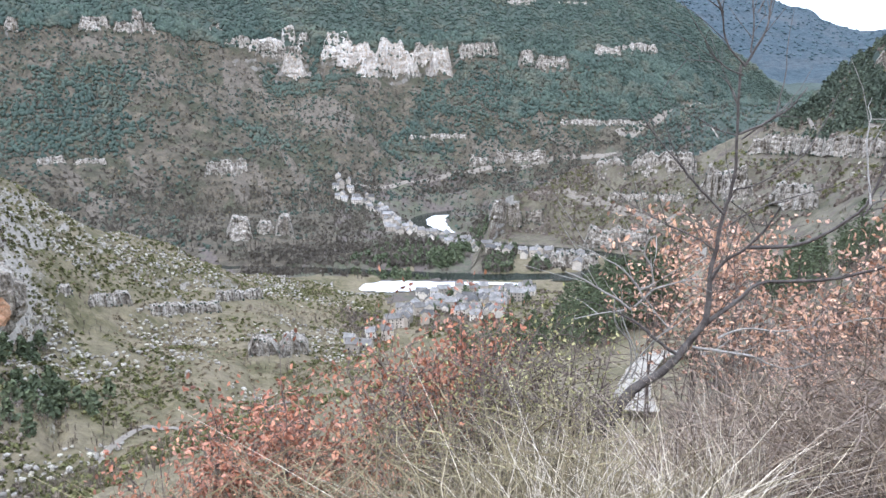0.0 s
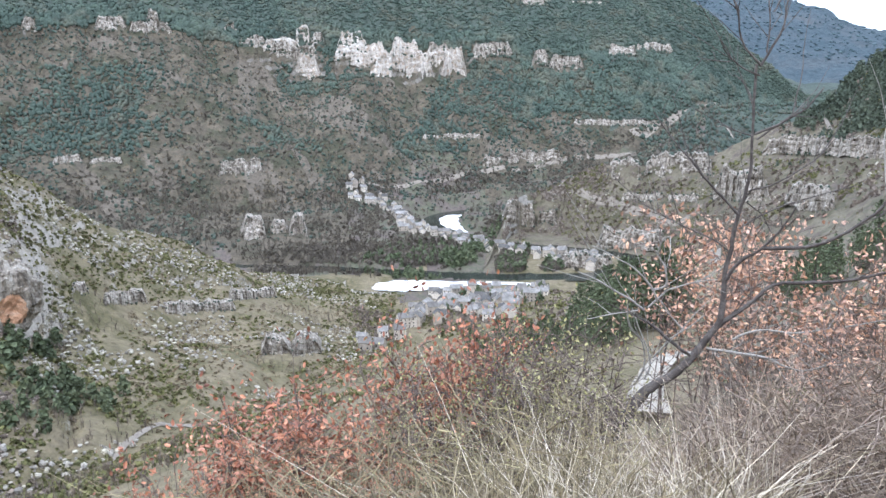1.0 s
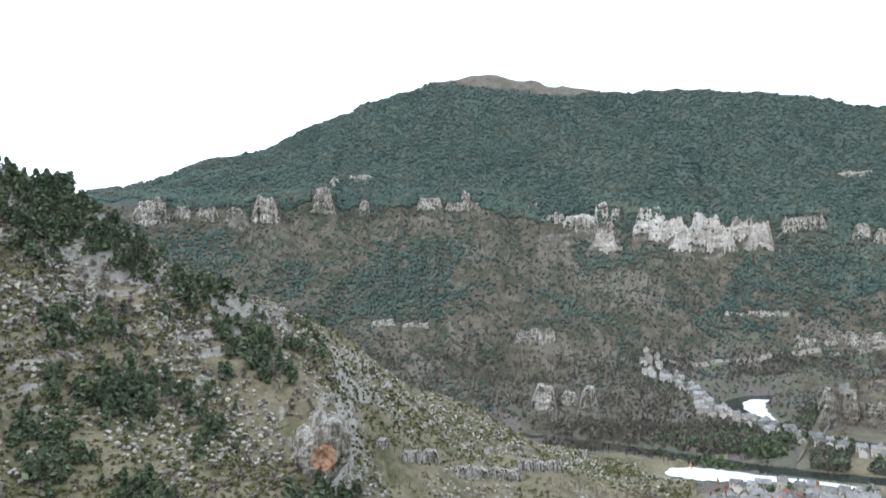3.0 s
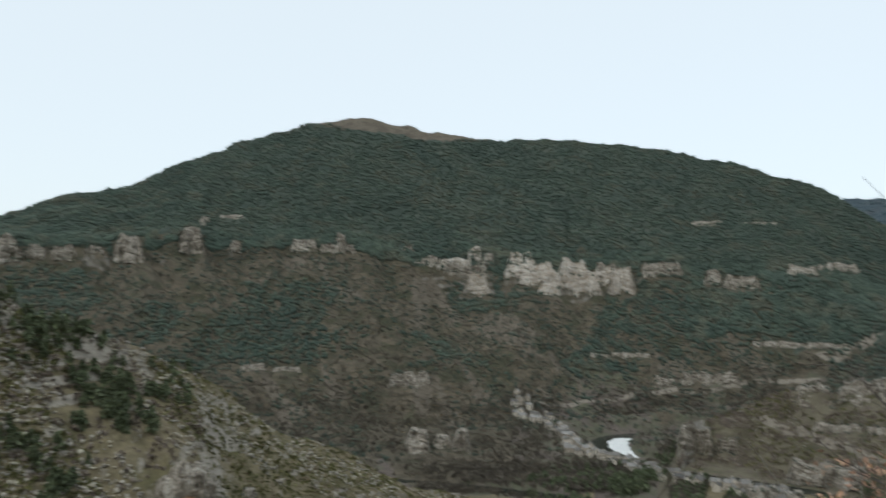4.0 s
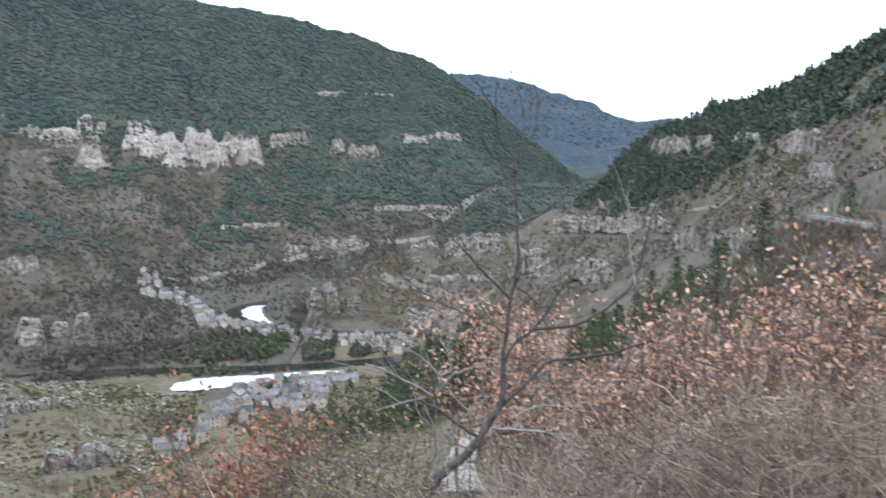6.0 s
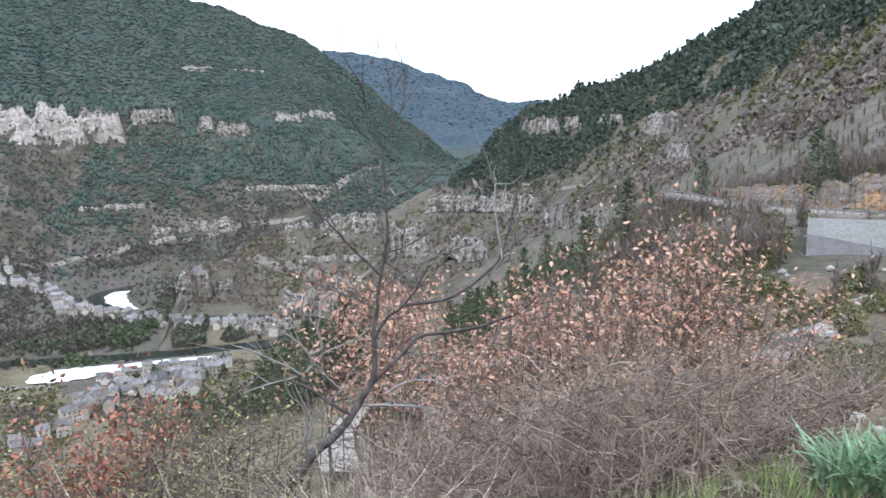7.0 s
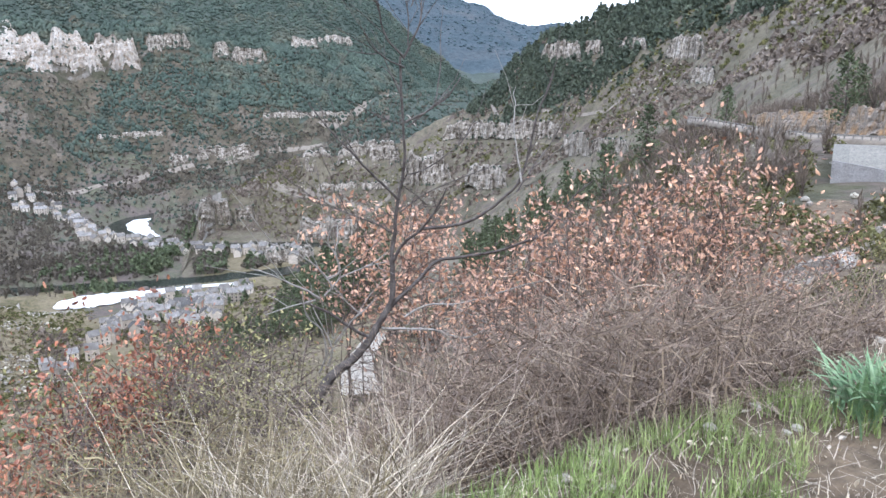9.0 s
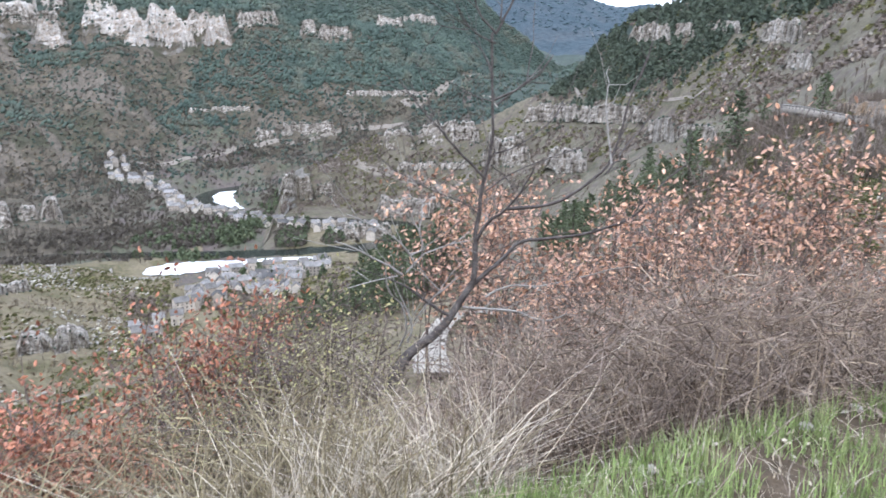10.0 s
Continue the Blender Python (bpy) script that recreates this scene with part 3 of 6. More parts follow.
    gi = np.arange(grid.shape[0] * nu).reshape(grid.shape[0], nu)
    fs = np.stack([gi[:-1, :-1], gi[:-1, 1:], gi[1:, 1:], gi[1:, :-1]], -1).reshape(-1, 4)
    for k in range(0, nu, 2):
        for q in (grid[1, k], grid[-2, k]):
            CLIFF_EDGE.append((q[0], q[1], q[2], r * 0.0012))
    ob = new("cliff", mesh_from("cliff", grid.reshape(-1, 3), fs, (mat or M_CLIFF,), smooth=False))
    return tagged(ob, label, "cliff", "limestone cliffs")


# no trees on the broad pale road up the side valley
for a_ in np.arange(10.2, 18.6, 0.4):
    e_ = float(np.interp(a_, [10.0, 12.5, 14.2, 16.3, 18.5], [-5.9, -5.1, -3.7, -2.45, -1.45]))
    CLIFF_FACES.append((a_ - 0.25, a_ + 0.25, e_ - 0.45, e_ + 0.35, 3000.0))
WHITE = "large white limestone cliff band across the mountain"
for i, (a0, a1, e0, e1, rr, m) in enumerate([
    (-44.2, -41.4, 1.6, 3.6, 1640, M_CLIFF), (-41.5, -38.3, 1.8, 3.0, 1645, M_CLIFF), (-38.1, -36.5, 1.8, 3.2, 1645, M_CLIFF),
    (-36.2, -34.1, 1.75, 4.0, 1640, M_CLIFF), (-32.0, -30.1, 2.4, 4.9, 1640, M_CLIFF), (-30.7, -29.8, 4.2, 5.3, 1650, M_CLIFF), (-28.5, -27.6, 2.6, 3.85, 1640, M_CLIFF),
    (-24.3, -22.3, 2.75, 3.8, 1640, M_CLIFF), (-22.2, -20.6, 2.6, 3.6, 1638, M_CLIFF), (-21.2, -20.2, 2.5, 4.6, 1634, M_CLIFF), (-20.5, -19.5, 2.6, 3.6, 1638, M_CLIFF), (-16.2, -15.2, 2.75, 3.5, 1645, M_CLIFF),
    (-15.3, -13.3, 1.75, 2.7, 1632, M_CLIFF), (-13.6, -11.0, 1.5, 2.7, 1630, M_CLIFF_W), (-11.6, -9.6, -0.3, 1.6, 1622, M_CLIFF_W), (-11.5, -10.2, 1.2, 3.6, 1626, M_CLIFF_W), (-10.3, -9.3, 1.9, 3.3, 1632, M_CLIFF),
    (-8.5, -6.4, 1.9, 3.4, 1630, M_CLIFF_W), (-8.7, -5.0, 0.95, 2.4, 1624, M_CLIFF_W), (-6.2, -1.6, -0.2, 1.7, 1618, M_CLIFF_W), (-5.0, -2.4, 0.4, 2.8, 1620, M_CLIFF_W), (-2.3, -0.4, 0.9, 2.4, 1624, M_CLIFF),
    (-7.6, 0.7, 0.5, 1.9, 1626, M_CLIFF_W), (-13.2, -9.8, 1.0, 2.2, 1630, M_CLIFF), (-1.2, 0.8, -0.2, 2.6, 1620, M_CLIFF_W), (1.0, 4.0, 1.1, 2.5, 1645, M_CLIFF),
    (5.3, 6.6, 0.6, 1.8, 1680, M_CLIFF), (6.5, 9.0, 0.3, 1.5, 1682, M_CLIFF), (10.6, 12.6, 1.2, 2.1, 1725, M_CLIFF), (12.4, 15.0, 1.3, 2.25, 1730, M_CLIFF), (-29.2, -27.5, 4.95, 5.4, 1735, M_CLIFF),
    (4.4, 6.6, 4.65, 5.15, 1790, M_CLIFF), (7.8, 10.1, 4.65, 4.98, 1800, M_CLIFF),
]):
    cliff(a0, a1, e0, e1, rr, m, WHITE if m is M_CLIFF_W else "pale limestone cliff face set in a wooded slope", seed=i, rough=0.6 if m is M_CLIFF_W else 0.85, taper=0.8)
for i, (a0, a1, e0, e1) in enumerate([
    (-27.6, -25.8, -5.8, -5.15), (-25.4, -23.3, -5.9, -5.35), (-17.2, -13.9, -7.1, -5.8), (-15.9, -14.0, -11.7, -9.7), (-13.7, -12.4, -11.4, -10.0), (-12.5, -11.0, -11.7, -9.8),
    (-2.5, -1.0, -4.65, -4.25), (-1.0, 1.8, -4.65, -4.1), (1.8, 3.5, -6.7, -5.7), (3.7, 7.7, -6.4, -5.3),
    (10.9, 13.4, -7.4, -5.7), (13.5, 18.2, -7.0, -5.1), (3.4, 6.1, -10.9, -9.0), (6.0, 7.6, -10.7, -9.6), (10.4, 15.5, -12.5, -10.7), (12.0, 17.5, -8.85, -8.2), (7.8, 11.7, -13.9, -12.7),
    (21.2, 25.4, -5.35, -3.85), (25.0, 30.0, -5.3, -3.75), (18.2, 21.9, -8.5, -5.9), (22.9, 26.0, -8.9, -6.9), (29.7, 32.0, -6.5, -4.8), (31.9, 34.7, -6.3, -5.1),
    (28.2, 31.2, 0.2, 1.75), (31.3, 32.7, 0.6, 1.9), (33.6, 35.6, 0.9, 1.75), (36.8, 39.5, 0.3, 2.1), (38.4, 40.3, -1.4, -0.2), (8.4, 14.2, -3.6, -3.05),
    (-14.8, -12.6, -20.0, -18.6), (-12.6, -10.3, -20.2, -18.5), (-34.6, -33.2, -7.2, -5.9), (-27.4, -26.2, -14.6, -13.6), (-21.5, -16.5, -16.6, -15.7), (-17.0, -13.5, -15.9, -15.1), (-25.5, -22.5, -15.6, -14.6),
]):
    rr = land_r((a0 + a1) / 2, e0 + 0.15 * (e1 - e0))
    cliff(a0, a1, e0, e1, rr - 1, M_CLIFF, "grey-white limestone outcrop on a terraced slope", seed=40 + i, taper=0.9)


def crag(az, el, half_w, half_h):
    """A rounded limestone crag with an ochre hollow low on its open side."""
    r = land_r(az, el - 2.2)
    bm = bmesh.new()
    bmesh.ops.create_icosphere(bm, subdivisions=5, radius=1)
    w, hh = r * math.tan(math.radians(half_w)), r * math.tan(math.radians(half_h))
    face_a = math.radians(az)
    for v in bm.verts:
        c = v.co.copy()
        k = 1 + 0.16 * noise.noise(c * 2.2) + 0.09 * noise.noise(c * 6.0) + 0.05 * noise.noise(c * 14) - 0.10 * abs(noise.noise(Vector((c.x * 5, c.y * 5, c.z * 1.2))))
        hollow = math.exp(-((c.x - 0.02) / 0.42) ** 2 - ((c.z + 0.22) / 0.5) ** 2) * (1 if c.y < 0 else 0)
        x, y, z = c.x * k * w, c.y * k * w * 0.8 + hollow * 0.3 * w, c.z * k * hh
        v.co = Vector((x * math.cos(face_a) + y * math.sin(face_a), -x * math.sin(face_a) + y * math.cos(face_a), z))
    for f in bm.faces:
        q = f.calc_center_median()
        x = (q.x * math.cos(face_a) - q.y * math.sin(face_a)) / w
        y = (q.x * math.sin(face_a) + q.y * math.cos(face_a)) / w
        z = q.z / hh
        e = ((x - 0.05) / 0.5) ** 2 + ((z + 0.22) / 0.42) ** 2 + 0.5 * noise.noise(Vector((x * 4, 0, z * 4)))
        f.material_index = 1 if y < 0.2 and e < 0.85 else 0
    me = bpy.data.meshes.new("crag")
    bm.to_mesh(me)
    bm.free()
    me.materials.append(M_CLIFF)
    me.materials.append(M_OCHRE_BRIGHT)
    ob = tagged(new("crag", me), "rounded grey limestone crag with an ochre hollow", "crag")
    s_ = spot(az, r - w * 0.3)
    ob.location = (s_[0], s_[1], EYE_Z + r * math.tan(math.radians(el)))
    return ob


M_OCHRE_BRIGHT = material("ochre_stain", [(0.44, 0.30, 0.20), (0.56, 0.32, 0.19), (0.50, 0.36, 0.26)], 0.25, bump=0.8, bump_scale=0.8)
crag(-31.1, -14.0, 2.0, 2.5)
for i, (a0, a1, e0, e1) in enumerate([(41.4, 45.6, -4.3, -2.5), (44.4, 49.4, -4.6, -2.5), (48.2, 53.4, -4.7, -2.3), (52.2, 58.8, -4.7, -2.0)]):
    cliff(a0, a1, e0, e1, 137, M_OCHRE, "ochre and grey rock cutting above the road", seed=70 + i, taper=0.3, rough=0.7)


def slab(low, high, label):
    """A smooth rib of bare rock on the slope, between a lower and an upper edge."""
    lo, hi = by_sight(low, 14, 6), by_sight(high, 14, 6)
    rows_n = 14
    vs = []
    for j in range(rows_n):
        f = j / (rows_n - 1)
        for i in range(len(lo)):
            q = lo[i] * (1 - f) + hi[i] * f
            z = ground_xy(*lo[i]) * (1 - f) + ground_xy(*hi[i]) * f
            bulge = 1.0 * math.sin(math.pi * min(1, 0.08 + f)) ** 0.6 + 0.3 * float(fbm(np.array(i * 0.22), np.array(f * 5.0), 4))
            vs.append((q[0], q[1], z - 0.5 + bulge))
    n = len(lo)
    fs = [(j * n + i, j * n + i + 1, (j + 1) * n + i + 1, (j + 1) * n + i) for j in range(rows_n - 1) for i in range(n - 1)]
    return tagged(new("rock_slab", mesh_from("rock_slab", vs, fs, (M_CLIFF,), smooth=False)), label, "rock slab")


slab([(44.6, -15.7), (47, -14.8), (49.5, -13.4), (51, -12.0), (52.4, -10.7)], [(44.8, -14.6), (47, -13.2), (49.4, -11.9), (51, -10.7), (52.2, -9.7)], "bare grey limestone slab on the near slope")


# ---- vegetation and rocks in masses ----
def ico():
    bm = bmesh.new()
    bmesh.ops.create_icosphere(bm, subdivisions=1, radius=1)
    v = np.array([x.co[:] for x in bm.verts])
    f = np.array([[y.index for y in x.verts] for x in bm.faces])
    bm.free()
    return v, f


ICO_V, ICO_F = ico()


def blobs(n):
    out = []
    for _ in range(n):
        v = ICO_V * (0.75 + 0.5 * rng.rand(len(ICO_V), 1)) * np.array([1, 1, 0.9]) + np.array([0, 0, 0.55])
        out.append((v, ICO_F))
    return out


def fluff(n, quads_n, size, shape):
    """Crowns of many small leaf clumps; shape gives radius by height 0..1."""
    out = []
    for _ in range(n):
        vs, fs = [], []
        for q in range(quads_n):
            h = rng.rand()
            a, d = rng.rand() * 6.283, shape(h) * np.sqrt(rng.rand())
            c = np.array([d * np.cos(a), d * np.sin(a), h])
            t1 = rng.randn(3); t1 /= np.linalg.norm(t1)
            t2 = np.cross(t1, rng.randn(3)); t2 /= np.linalg.norm(t2)
            s = size * (0.6 + 0.8 * rng.rand())
            k = len(vs)
            vs += [c - t1 * s, c + t2 * s * 0.7, c + t1 * s, c - t2 * s * 0.7]
            fs += [(k, k + 1, k + 2), (k, k + 2, k + 3)]
        out.append((np.array(vs), np.array(fs)))
    return out


def bare(n, count):
    """Leafless trees: upswept thin branches round a stem."""
    out = []
    for _ in range(n):
        vs, fs = [], []
        for q in range(count):
            a = rng.rand() * 6.283
            h0 = 0.05 + 0.6 * rng.rand() if q else 0.0
            ln = (0.3 + 0.45 * rng.rand()) if q else 1.0
            out_ = 0.6 * rng.rand() if q else 0.03
            p0 = np.array([0, 0, h0])
            p1 = p0 + np.array([np.cos(a) * out_ * ln, np.sin(a) * out_ * ln, ln])
            w = np.array([-np.sin(a), np.cos(a), 0]) * (0.022 if q else 0.05)
            w2 = np.array([np.cos(a), np.sin(a), 0]) * 0.022
            k = len(vs)
            vs += [p0 - w, p0 + w, p1, p0 - w2, p0 + w2]
            fs += [(k, k + 1, k + 2), (k + 3, k + 4, k + 2)]
            for tw in range(2):
                m = p0 + (p1 - p0) * (0.4 + 0.5 * rng.rand())
                e = m + np.array([rng.randn() * 0.12, rng.randn() * 0.12, 0.1 + 0.15 * rng.rand()])
                k = len(vs)
                vs += [m - w * 0.6, m + w * 0.6, e]
                fs += [(k, k + 1, k + 2)]
        out.append((np.array(vs), np.array(fs)))
    return out


def mass(name, templates, pos, scale, mat, label, category, stretch=(1, 1), sink=0.1, smooth=False, flatten=None):
    """One object of kind stuff: templates set down at many places."""
    pos = np.asarray(pos)
    V, F, off = [], [], 0
    pick = rng.randint(0, len(templates), len(pos))
    ang = rng.rand(len(pos)) * 6.283
    tall = stretch[0] + (stretch[1] - stretch[0]) * rng.rand(len(pos))
    for k, (tv, tf) in enumerate(templates):
        sel = np.where(pick == k)[0]
        if not len(sel):
            continue
        c, s = np.cos(ang[sel]), np.sin(ang[sel])
        sc = scale[sel]
        x = (tv[None, :, 0] * c[:, None] - tv[None, :, 1] * s[:, None]) * sc[:, None] + pos[sel, 0:1]
        y = (tv[None, :, 0] * s[:, None] + tv[None, :, 1] * c[:, None]) * sc[:, None] + pos[sel, 1:2]
        z = (tv[None, :, 2] * tall[sel][:, None] - sink) * sc[:, None] + pos[sel, 2:3]
        V.append(np.stack([x, y, z], -1).reshape(-1, 3))
        F.append((tf[None] + (np.arange(len(sel)) * len(tv))[:, None, None]).reshape(-1, 3) + off)
        off += len(sel) * len(tv)
    ob = new(name, mesh_from(name, np.concatenate(V), np.concatenate(F), (mat,), smooth=smooth))
    return tagged(ob, label, category, kind="stuff")


def scatter(n, s0, s1, a0, a1, patch=None, cut=0.0, mask=None):
    """Random places on the land between two lines of it and two bearings; patch: size of the patches it grows in."""
    ri = np.where((SEG >= s0) & (SEG < s1))[0]
    ci = np.where((AZ[:-1] >= a0) & (AZ[:-1] < a1))[0]
    got = []
    need = n
    for _ in range(12):
        r_ = ri[rng.randint(0, len(ri), need * 2)]
        c_ = ci[rng.randint(0, len(ci), need * 2)]
        r_ = np.minimum(r_, nv - 2)
        f, g = rng.rand(len(r_)), rng.rand(len(r_))
        def lerp(M):
            return (M[r_, c_] * (1 - f) + M[r_ + 1, c_] * f) * (1 - g) + (M[r_, c_ + 1] * (1 - f) + M[r_ + 1, c_ + 1] * f) * g
        p = np.stack([lerp(GX), lerp(GY), lerp(GZ)], -1)
        ok = np.ones(len(p), bool)
        if patch:
            ok &= fbm(p[:, 0] / patch + 31, p[:, 1] / patch - 12, 3) > cut
        if mask is not None:
            ok &= mask[r_, c_] + 0.5 * rng.randn(len(r_)) > 0.3
        ok &= p[:, 2] > 1.4
        b_, d_ = np.degrees(np.arctan2(p[:, 0], p[:, 1])), np.hypot(p[:, 0], p[:, 1])
        e_ = np.degrees(np.arctan2(p[:, 2] + 2.0 - EYE_Z, d_))
        keep = rng.rand(len(p)) < 0.1
        for f0, f1, g0, g1, fr in CLIFF_FACES:
            ok &= keep | ~((b_ > f0) & (b_ < f1) & (e_ > g0) & (e_ < g1) & (d_ < fr + 60))
        got.append(p[ok])
        need = n - sum(len(q) for q in got)
        if need <= 0:
            break
    return np.concatenate(got)[:n]


def sizes(n, lo, hi):
    return lo + (hi - lo) * rng.rand(n) ** 1.6


# pine green shifted towards blue to imitate haze over the mountain
M_PINE_HAZED = material("hazed_pine_green", [(0.055, 0.077, 0.063), (0.072, 0.096, 0.075), (0.09, 0.11, 0.084)], 0.006, island=0.12, bump=0, second=(0.10, 0.107, 0.08))
M_PINE = material("pine_green", [(0.085, 0.105, 0.062), (0.12, 0.143, 0.082), (0.155, 0.175, 0.105)], 0.05, island=0.3, bump=0)
M_BOX = material("box_shrub_green", [(0.11, 0.11, 0.05), (0.155, 0.152, 0.068), (0.21, 0.195, 0.095)], 0.05, island=0.45, bump=0)
M_BARE = material("bare_wood_grey", [(0.15, 0.122, 0.10), (0.22, 0.182, 0.152), (0.29, 0.245, 0.21)], 0.05, island=0.35, bump=0)
M_PINE_DARK = material("ridge_pine_green", [(0.075, 0.095, 0.07), (0.10, 0.12, 0.087), (0.125, 0.143, 0.102)], 0.03, island=0.2, bump=0)
M_BARE_FAR = material("far_bare_wood", [(0.095, 0.084, 0.068), (0.138, 0.12, 0.097), (0.18, 0.155, 0.126)], 0.02, island=0.2, bump=0)
M_DRYBUSH = material("dry_scrub_brown", [(0.15, 0.12, 0.08), (0.23, 0.185, 0.125), (0.30, 0.25, 0.17)], 0.05, island=0.4, bump=0)
# far-ridge trees coloured blue to stand for the haze before them
M_RIDGE_HAZE = material("haze_blue_pine", [(0.066, 0.10, 0.115), (0.084, 0.115, 0.13)], 0.004, island=0.25, bump=0)

BLOBS = blobs(6)
ROUND = fluff(6, 22, 0.42, lambda h: 0.75 * np.sqrt(max(0.02, 1 - (2 * h - 0.9) ** 2)))
CONE = fluff(6, 30, 0.2, lambda h: 0.38 * (1.02 - h) ** 0.8 + 0.02)
BARE = bare(6, 9)

def off_summit(p):
    """Leaves the stony summit bare."""
    b_ = np.degrees(np.arctan2(p[:, 0], p[:, 1]))
    e_ = np.degrees(np.arctan2(p[:, 2] - EYE_Z, np.hypot(p[:, 0], p[:, 1])))
    top = np.interp(b_, [-24, -22, -18.5, -15.5, -13, -9, -6, -4], [12.6, 11.85, 11.5, 11.2, 11.05, 11.15, 12, 12])
    wob = 0.25 * fbm(p[:, 0] / 60, p[:, 1] / 60, 3)
    return p[(e_ + wob < top) | (b_ < -24) | (b_ > -4)]


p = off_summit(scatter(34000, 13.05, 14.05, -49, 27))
mass("pine_forest", BLOBS, p, sizes(len(p), 2.6, 4.8), M_PINE_HAZED, "dense dark green pine forest on the upper mountain", "forest", (0.55, 0.9), smooth=True)
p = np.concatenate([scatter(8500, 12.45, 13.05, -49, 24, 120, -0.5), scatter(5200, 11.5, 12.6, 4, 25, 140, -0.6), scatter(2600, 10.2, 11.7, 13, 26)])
mass("pine_forest", BLOBS, p, sizes(len(p), 2.2, 5.0), M_PINE_HAZED, "dark green pines between limestone cliffs", "forest", (0.9, 1.4), smooth=True)
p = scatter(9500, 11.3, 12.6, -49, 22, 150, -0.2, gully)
mass("pine_forest", BLOBS, p, sizes(len(p), 1.8, 4.4), M_PINE_HAZED, "green pines thinning out down the mountain", "forest", (0.9, 1.4), smooth=True)
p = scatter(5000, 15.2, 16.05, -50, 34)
mass("pine_forest", BLOBS, p, sizes(len(p), 4, 8), M_RIDGE_HAZE, "forest on the far ridge, haze put into its blue-green colour", "forest", (0.45, 0.7), smooth=True)
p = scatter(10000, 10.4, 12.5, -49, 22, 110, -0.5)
mass("evergreen_scrub", BLOBS, p, sizes(len(p), 1.3, 3.3), M_PINE_HAZED, "dark evergreen shrubs on the lower mountain", "shrubs", (0.8, 1.3))
p = scatter(12000, 10.3, 12.7, -49, 24)
mass("bare_wood", ROUND, p, sizes(len(p), 1.6, 3.4), M_BARE_FAR, "leafless grey-brown trees on the lower mountain", "trees", (0.9, 1.5))
p = scatter(4500, 10.8, 12.6, -49, 22, 70, -0.4)
mass("dry_scrub", ROUND, p, sizes(len(p), 1.2, 2.8), M_DRYBUSH, "dry brown scrub on mountain terraces", "shrubs", (0.6, 1.0))
# valley floor
p = scatter(3200, 9.5, 11.1, -34, 20, 70, -0.3)
mass("bare_poplars", BARE, p, sizes(len(p), 7, 13), M_BARE_FAR, "bare grey riverside trees in the valley", "trees")
p = scatter(220, 9.2, 10.1, -7, 3.4, 40, -0.05)
mass("valley_pines", CONE, p, sizes(len(p), 7, 13), M_PINE, "dark green trees beside the river", "trees", (0.8, 1.1))
p = scatter(3600, 9.6, 11.2, -34, 20, 80, -0.3)
mass("bare_wood", ROUND, p, sizes(len(p), 1.8, 4.0), M_BARE_FAR, "leafless reddish-grey woods on the valley floor", "trees", (0.9, 1.5))
# woods and gardens between the river bends and round the town
p = np.concatenate([scatter(150, 10.0, 10.22, -6, 3.2), scatter(110, 6.22, 6.62, 3.0, 10.5)])
mass("valley_pines", CONE, p, sizes(len(p), 6, 12), M_PINE, "dark green trees on the tongue of land inside the bend", "trees", (0.8, 1.1))
p = np.concatenate([scatter(1100, 9.95, 10.3, -15, 3.2), scatter(700, 6.1, 6.75, 3.0, 11)])
mass("bare_wood", ROUND, p, sizes(len(p), 2.0, 4.5), M_BARE_FAR, "leafless riverside woods inside the bend", "trees", (1.0, 1.6))
p = scatter(900, 5.1, 6.4, -8, 9, 30, -0.2)
mass("garden_shrubs", ROUND, p, sizes(len(p), 1.0, 2.8), M_BOX, "green garden shrubs and hedges round the town", "shrubs", (0.7, 1.2))
p = scatter(900, 5.0, 6.4, -8, 9, 35, -0.2)
mass("bare_wood", ROUND, p, sizes(len(p), 1.2, 3.2), M_BARE, "leafless orchard trees round the town", "trees", (0.8, 1.4))
p = scatter(60, 5.6, 6.3, -1, 7)
mass("cypresses", CONE, p, sizes(len(p), 6, 10), M_PINE, "dark narrow cypresses among the houses", "trees", (1.1, 1.4))
# terraced promontory and the slope above it
p = scatter(4200, 6.6, 9.1, 3.4, 60, 45, -0.1)
mass("box_scrub", ROUND, p, sizes(len(p), 1.2, 3.2), M_BOX, "olive green box shrubs on rocky terraces", "shrubs", (0.7, 1.1))
p = scatter(4800, 6.4, 9.0, 3.4, 60, 60, -0.15)
mass("bare_wood", ROUND, p, sizes(len(p), 1.5, 3.6), M_BARE, "leafless purple-grey thicket on rocky terraces", "trees", (0.8, 1.4))
p = np.concatenate([scatter(3000, 8.45, 9.12, 23, 60), scatter(2600, 7.9, 8.7, 25, 60, 90, -0.05)])
mass("crest_pines", CONE, p, sizes(len(p), 6, 12), M_PINE_DARK, "dark pines along the ridge crest", "trees", (0.8, 1.2))
p = scatter(420, 7.6, 8.6, 22, 60, 80, 0.1)
mass("slope_pines", CONE, p, sizes(len(p), 5, 10), M_PINE_DARK, "scattered dark pines on the slope", "trees", (0.8, 1.2))
p = scatter(800, 6.6, 9.0, 3.4, 48, 40, 0.1)
mass("loose_rocks", BLOBS, p, sizes(len(p), 0.5, 1.9), M_ROCK, "pale limestone boulders on the slope", "rocks", (0.6, 1.1), sink=-0.1)
